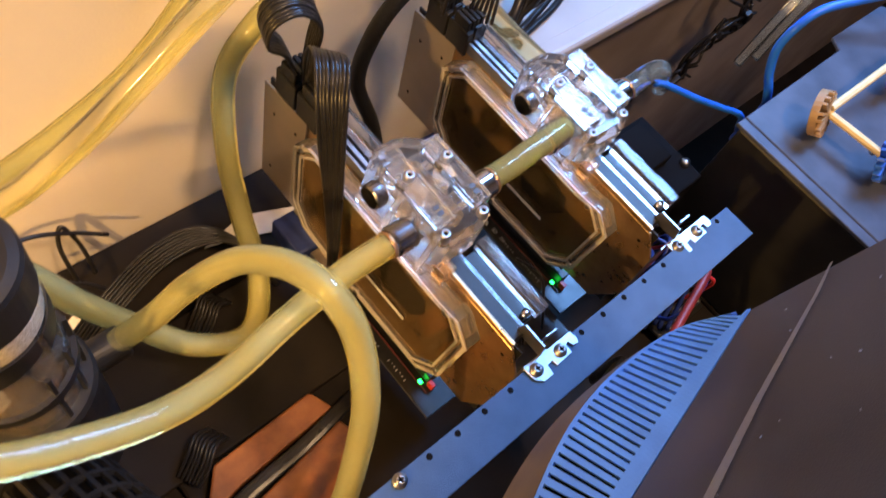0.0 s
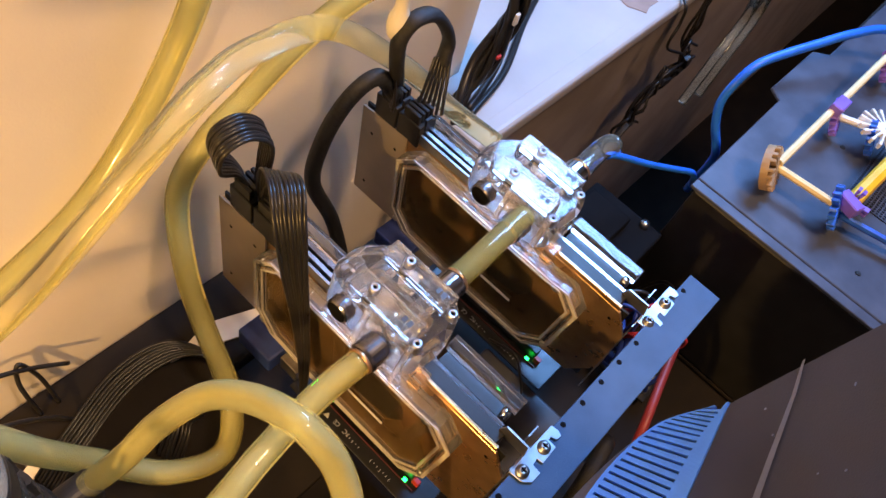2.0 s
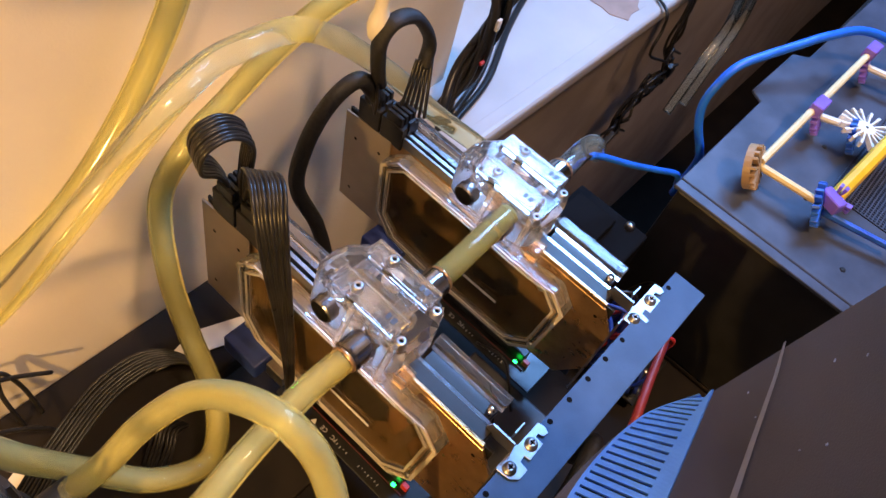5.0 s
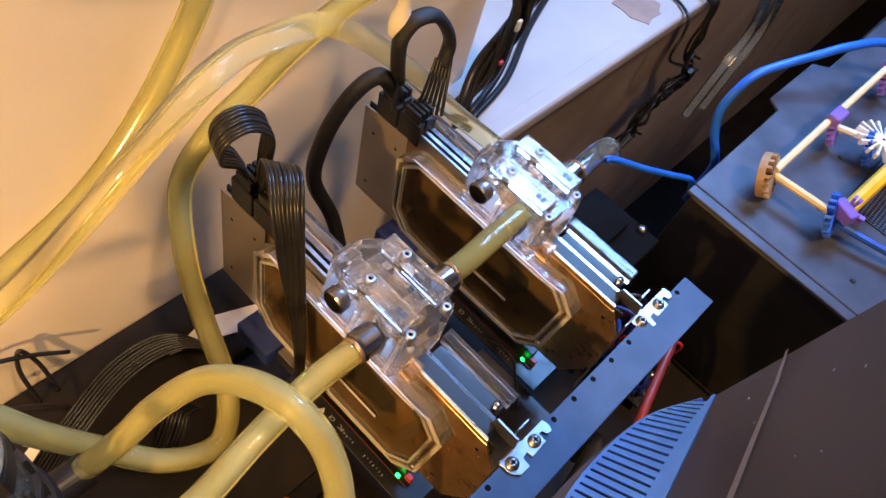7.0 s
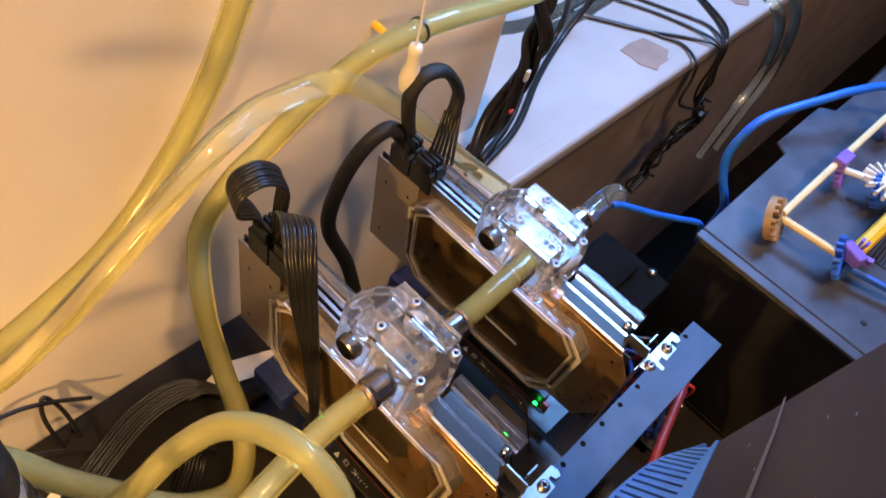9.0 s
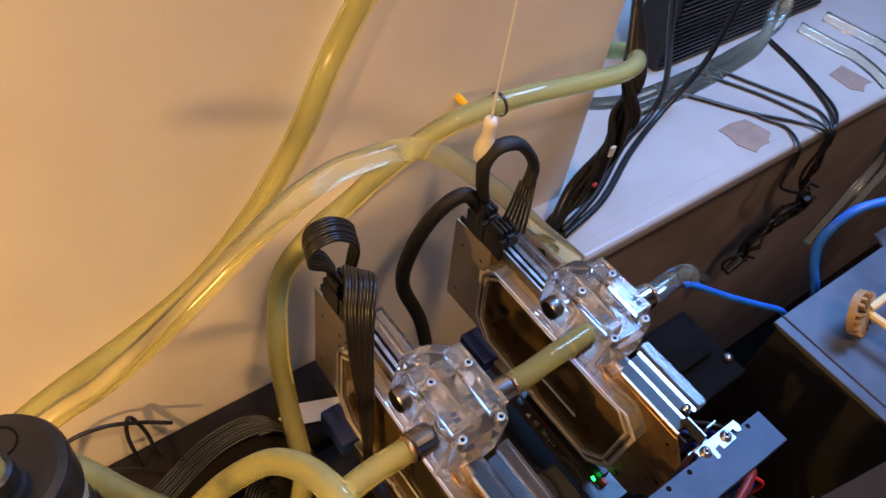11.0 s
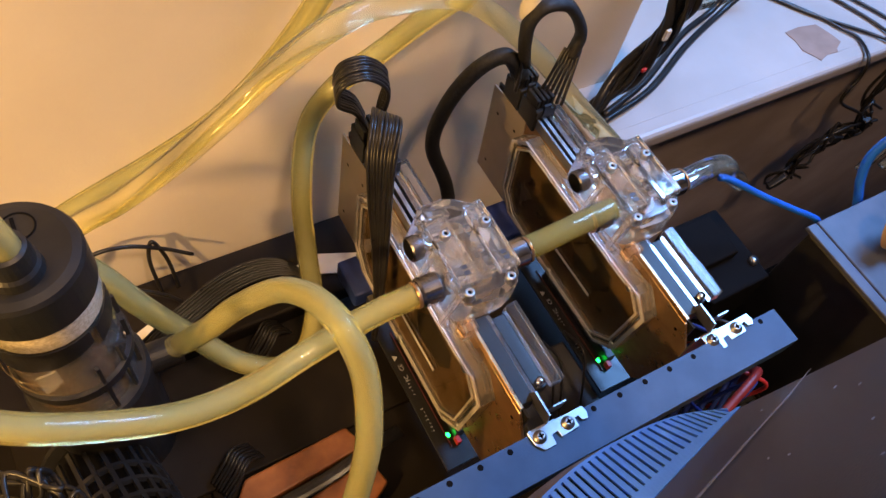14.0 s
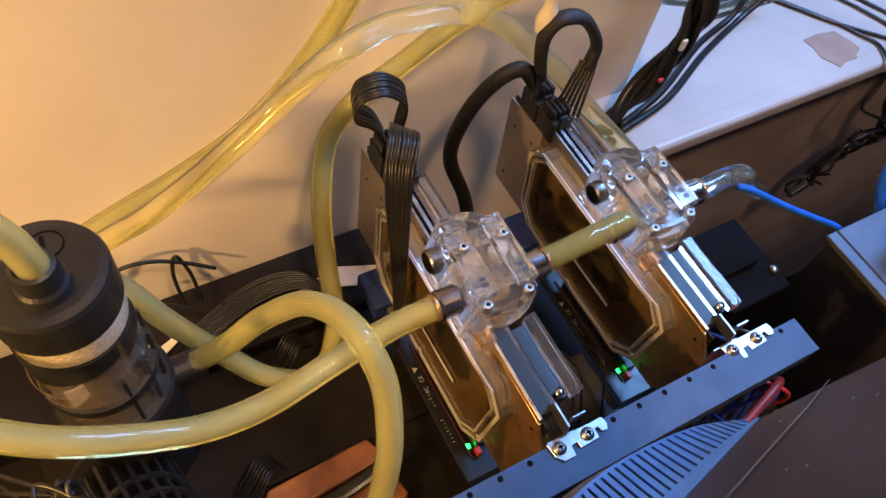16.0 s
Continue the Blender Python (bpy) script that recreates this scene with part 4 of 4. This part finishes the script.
part("flank", fk, M_FLANK, hood, "brown-grey ribbed flank below the grille")
sc = bmesh.new()
UPN = UP.normalized()
SCUFF = ((0.0, 0.170), (0.10, 0.177), (0.25, 0.183), (0.42, 0.189), (0.62, 0.203), (0.80, 0.217))
mark = [R0.lerp(R1, a) + UP * b + Vector((0, 0.0010, 0)) for a, b in SCUFF]
for k in range(len(mark) - 1):
    w0, w1 = 0.0022 + 0.0070 * k / (len(mark) - 1), 0.0022 + 0.0070 * (k + 1) / (len(mark) - 1)
    strip(sc, mark[k], mark[k + 1], mark[k + 1] + Vector((0, 0, w1)), mark[k] + Vector((0, 0, w0)), 0.0003)
bmesh.ops.remove_doubles(sc, verts=sc.verts, dist=0.0004)
part("scratch", sc, M_SCRATCH, hood, "long pale scratch")

NRM = Vector((-0.27, 0.96, 0.06)).normalized()
for i in range(16):
    j = random.Random(300 + i)
    c = R0.lerp(R1, j.uniform(0.05, 0.8)) + UP * j.uniform(0.12, 0.55) + NRM * 0.0006
    d1, d2 = (R1 - R0).normalized() * j.uniform(0.0005, 0.0014), UPN * j.uniform(0.0004, 0.0010)
    sp = bmesh.new()
    strip(sp, c, c + d1, c + d1 * 1.2 + d2, c + d2, 0.0003)
    bmesh.ops.recalc_face_normals(sp, faces=sp.faces)
    part("scuff_mark", sp, M_SCRATCH, hood)

# ---- clutter on the desk ----
for out, lab in (([(-0.180, 0.070), (-0.155, 0.100), (-0.070, 0.104), (-0.062, 0.084), (-0.147, 0.077)], "orange-brown varnished wooden slat on the desk"), ([(-0.150, 0.060), (-0.064, 0.073), (-0.058, 0.050), (-0.104, 0.022), (-0.16, 0.02)], "orange-brown wooden slat with a black strap beside it")):
    tagged(finish("wooden_slat", prism(out, "z", DESK_Z + 0.012, -0.170, 0.002), M_WOOD), lab, "wood slat", "wooden slats")
tagged(finish("black_strap", sweep([(-0.19, 0.058, -0.168), (-0.147, 0.068, -0.1665), (-0.10, 0.072, -0.1665), (-0.062, 0.078, -0.1665), (-0.03, 0.085, -0.18)], 0.0055, flat=0.3, sides=10), M_CABLE), "black strap lying over the wooden slats", "strap")
dk = tagged(finish("dark_floor_plate", box(-0.30, 0.02, 0.104, 0.214, -0.183, -0.176, 0.002), M_DARK), "black plastic plate under the hoses", "plate")
fan = thing("pump_cage", "black cylindrical pump with a slotted plastic cage", "pump", "", (-0.232, 0.098, -0.11))
fan.matrix_basis = pose(-0.232, 0.085, -0.105, 55, 0, 12)
part("core", lathe([(0, 0.04), (0.030, 0.04), (0.030, -0.08), (0, -0.08)], None, 32), M_HOLE, fan)
for zz in (0.050, 0.036, 0.018, 0.0, -0.02):
    part("cage_ring", lathe([(0.033, zz + 0.002), (0.036, zz + 0.002), (0.036, zz - 0.002), (0.033, zz - 0.002), (0.033, zz + 0.002)], None, 40), M_BLACKP, fan)
for k in range(24):
    one = box(0.0332, 0.0358, -0.0014, 0.0014, -0.06, 0.05)
    bmesh.ops.transform(one, matrix=pose(0, 0, 0, 0, 0, k * 15), verts=one.verts)
    part("cage_bar", one, M_BLACKP, fan)
part("top_ring", lathe([(0.020, 0.052), (0.036, 0.052), (0.0365, 0.048), (0.020, 0.048), (0.020, 0.052)], None, 40), M_BLACKP, fan)
part("foot", lathe([(0, -0.073), (0.038, -0.073), (0.038, -0.079), (0, -0.079)], None, 32), M_BLACKP, fan)
for i in range(6):
    j = random.Random(90 + i)
    p = [(-0.262 + j.uniform(-0.02, 0.02), 0.10 + j.uniform(-0.025, 0.025), -0.045 + j.uniform(-0.01, 0.015)) for _ in range(5)]
    cable([(-0.30, 0.12 + 0.006 * i, -0.06), *p, (-0.25, 0.07, -0.12)], 0.0016, "thin black wire curled over the pump")
for out in ([(-0.205, 0.238), (-0.168, 0.252), (-0.160, 0.244), (-0.200, 0.230)], [(-0.070, 0.246), (-0.030, 0.256), (0.012, 0.240), (-0.002, 0.224), (-0.045, 0.240)]):
    tagged(finish("paper_strip", prism(out, "z", -0.1600, -0.1590), M_PAPER), "white paper strip lying on the black beam", "paper", "paper strips")
bundle([(-0.185, 0.222, -0.152), (-0.155, 0.232, -0.140), (-0.107, 0.248, -0.138), (-0.067, 0.246, -0.140), (-0.045, 0.225, -0.150), (-0.04, 0.20, -0.17)], 8, 0.0026, 0.0013, (-0.25, 1, 0), "black flat ribbon cable lying along the beam")
for pts in ([(-0.235, 0.268, -0.10), (-0.202, 0.278, -0.086), (-0.175, 0.280, -0.090), (-0.150, 0.280, -0.108), (-0.128, 0.278, -0.128)], [(-0.160, 0.272, -0.160), (-0.161, 0.280, -0.120), (-0.155, 0.282, -0.098), (-0.148, 0.280, -0.125), (-0.146, 0.272, -0.159)], [(-0.21, 0.262, -0.11), (-0.185, 0.262, -0.120), (-0.160, 0.258, -0.140), (-0.145, 0.252, -0.158)]):
    cable(pts, 0.0017, "thin black wire curled against the wall")
for (x, y), n in (((-0.102, 0.195), 7), ((-0.162, 0.106), 7)):
    bundle([(x - 0.012, y - 0.006, -0.172), (x, y, -0.160), (x + 0.010, y + 0.008, -0.158), (x + 0.022, y + 0.012, -0.172)], n, 0.0028, 0.0012, (0.5, -1, 0), "short bunch of black wires by the plate", "wire_bunch")
cable([(0.245, -0.012, -0.16), (0.228, -0.017, -0.10), (0.213, -0.022, -0.078), (0.170, -0.034, -0.080), (0.130, -0.046, -0.086), (0.10, -0.06, -0.12)], 0.0036, "dark red cable below the slot rail", M_REDC)
cable([(0.110, -0.028, -0.14), (0.098, -0.031, -0.080), (0.080, -0.034, -0.075), (0.062, -0.038, -0.082), (0.045, -0.045, -0.13)], 0.0065, "thick blue and black braided cable below the rail", M_SLEEVE)
for i in range(9):
    j = random.Random(200 + i)
    x0, y0 = j.uniform(0.20, 0.27), j.uniform(-0.02, 0.03)
    cable([(x0, y0, -0.18), (x0 + j.uniform(-0.03, 0.03), y0 + j.uniform(-0.02, 0.02), -0.10 + j.uniform(-0.02, 0.02)), (x0 + j.uniform(-0.04, 0.02), y0 + j.uniform(-0.02, 0.04), -0.11), (x0 + 0.01, y0 + 0.03, -0.18)], 0.0017, "thin %s wire tangled behind the slot rail" % ("blue" if i % 3 == 0 else "red" if i % 3 == 1 else "black"), (M_BLUEUSB, M_RED, M_CABLE)[i % 3])
hub = thing("control_box", "small black control box behind the card", "control box", "", (0.225, 0.042, -0.082))
part("body", box(0, 0.066, 0, 0.075, -0.101, 0.0, 0.002), M_HOLE, hub)
part("bolt", lathe([(0, 0.005), (0.0035, 0.0045), (0.0045, 0.002), (0.0045, 0.0)], pose(0.060, 0.018, 0.0), 16), M_STEEL, hub, smooth=True)
part("lid", box(0.004, 0.048, 0.028, 0.070, 0.0005, 0.010, 0.002), M_HOLE, hub)
for x in (0.075, 0.083, 0.105):
    cable([(x, 0.03, -0.144), (x + 0.004, 0.045, -0.118), (x + 0.006, 0.060, -0.100), (x + 0.012, 0.085, -0.12)], 0.0011, "thin black wire over the grey box")
# hoses and cables on the sill
hose([(0.327, 0.335, 0.045), (0.345, 0.365, 0.0), (0.38, 0.375, -0.06), (0.46, 0.366, -0.085), (0.56, 0.362, -0.086), (0.66, 0.366, -0.086), (0.76, 0.372, -0.07), (0.80, 0.40, -0.02)], "clear hose lying along the window sill", M_TUBECLEAR, 0.0075)
hose([(0.44, 0.345, -0.0865), (0.54, 0.343, -0.0868), (0.64, 0.349, -0.0868), (0.72, 0.362, -0.082), (0.78, 0.40, -0.05)], "clear hose lying along the window sill", M_TUBECLEAR, 0.0075)
hose([(0.80, 0.36, -0.080), (0.820, 0.310, -0.0865), (0.826, 0.281, -0.0865), (0.815, 0.235, -0.0865), (0.812, 0.203, -0.098), (0.866, 0.198, -0.155), (0.910, 0.196, -0.245), (0.862, 0.192, -0.305), (0.826, 0.19, -0.377)], "clear hose dropping over the window sill edge", M_TUBECLEAR, 0.0075)
hose([(0.86, 0.36, -0.080), (0.882, 0.310, -0.0865), (0.886, 0.277, -0.0865), (0.870, 0.231, -0.0865), (0.872, 0.202, -0.105), (0.945, 0.198, -0.181), (0.986, 0.196, -0.275), (0.944, 0.192, -0.335), (0.911, 0.19, -0.41)], "clear hose dropping over the window sill edge", M_TUBECLEAR, 0.0075)
tie = tagged(finish("hose_tie", lathe([(0.0084, -0.001), (0.0094, -0.001), (0.0094, 0.001), (0.0084, 0.001), (0.0084, -0.001)], pose(0.150, 0.2643, 0.1012, 0, 88, 0), 30), M_CABLE), "black cable tie round the hose on the wall", "cable tie")
tag = tagged(finish("yellow_peg", lathe([(0, 0.010), (0.0022, 0.010), (0.003, 0.004), (0.003, -0.001), (0, -0.001)], pose(0.134, 0.291, 0.094, 90, 0, 0), 10), M_YEL), "small yellow plastic peg in the wall", "peg")
rad = thing("radiator", "black finned radiator standing on the sill", "radiator", "", (0.55, 0.395, SILL_Z))
part("frame", box(0.0, 0.36, 0.0, 0.05, 0.0, 0.20, 0.003), M_BLACKP, rad)
for i in range(28):
    part("fin", box(0.006, 0.354, -0.003, 0.0, 0.006 + i * 0.0068, 0.0085 + i * 0.0068), M_CABLE, rad)

# ---- small boards in the dark space behind the rail ----
pwr = thing("power_board", "small black power board with blue and red connectors", "circuit board", "", (0.212, -0.012, DESK_Z + 0.012))
part("board", box(0, 0.062, -0.03, 0.042, 0, 0.0025, 0.0004, 1), M_PCB, pwr)
for i in range(7):
    j = random.Random(810 + i)
    x, y, h = 0.006 + 0.0075 * i, j.uniform(-0.022, 0.030), j.uniform(0.006, 0.020)
    part("connector_block", box(x, x + 0.006, y, y + j.uniform(0.006, 0.012), 0.0027, h, 0.0006, 1), (M_BLUEUSB, M_BLACKP, M_GREY, M_REDD)[i % 4], pwr)
for i in range(5):
    j = random.Random(830 + i)
    part("capacitor", lathe([(0, 0.013), (0.0030, 0.013), (0.0034, 0.012), (0.0034, 0.0026)], pose(0.01 + 0.011 * i, -0.024 + j.uniform(0, 0.006), 0), 14), M_STEEL, pwr, smooth=True)
for i in range(6):
    j = random.Random(850 + i)
    a = (0.215 + j.uniform(0, 0.05), 0.02 + j.uniform(-0.02, 0.02), -0.165)
    cable([a, (a[0] + 0.006, a[1] - 0.012, -0.118 + j.uniform(-0.02, 0.015)), (a[0] - 0.02, a[1] - 0.03, -0.125), (a[0] - 0.045, a[1] - 0.05, -0.17)], 0.0022, "dark blue wire looped over the power board", M_BLUEUSB)
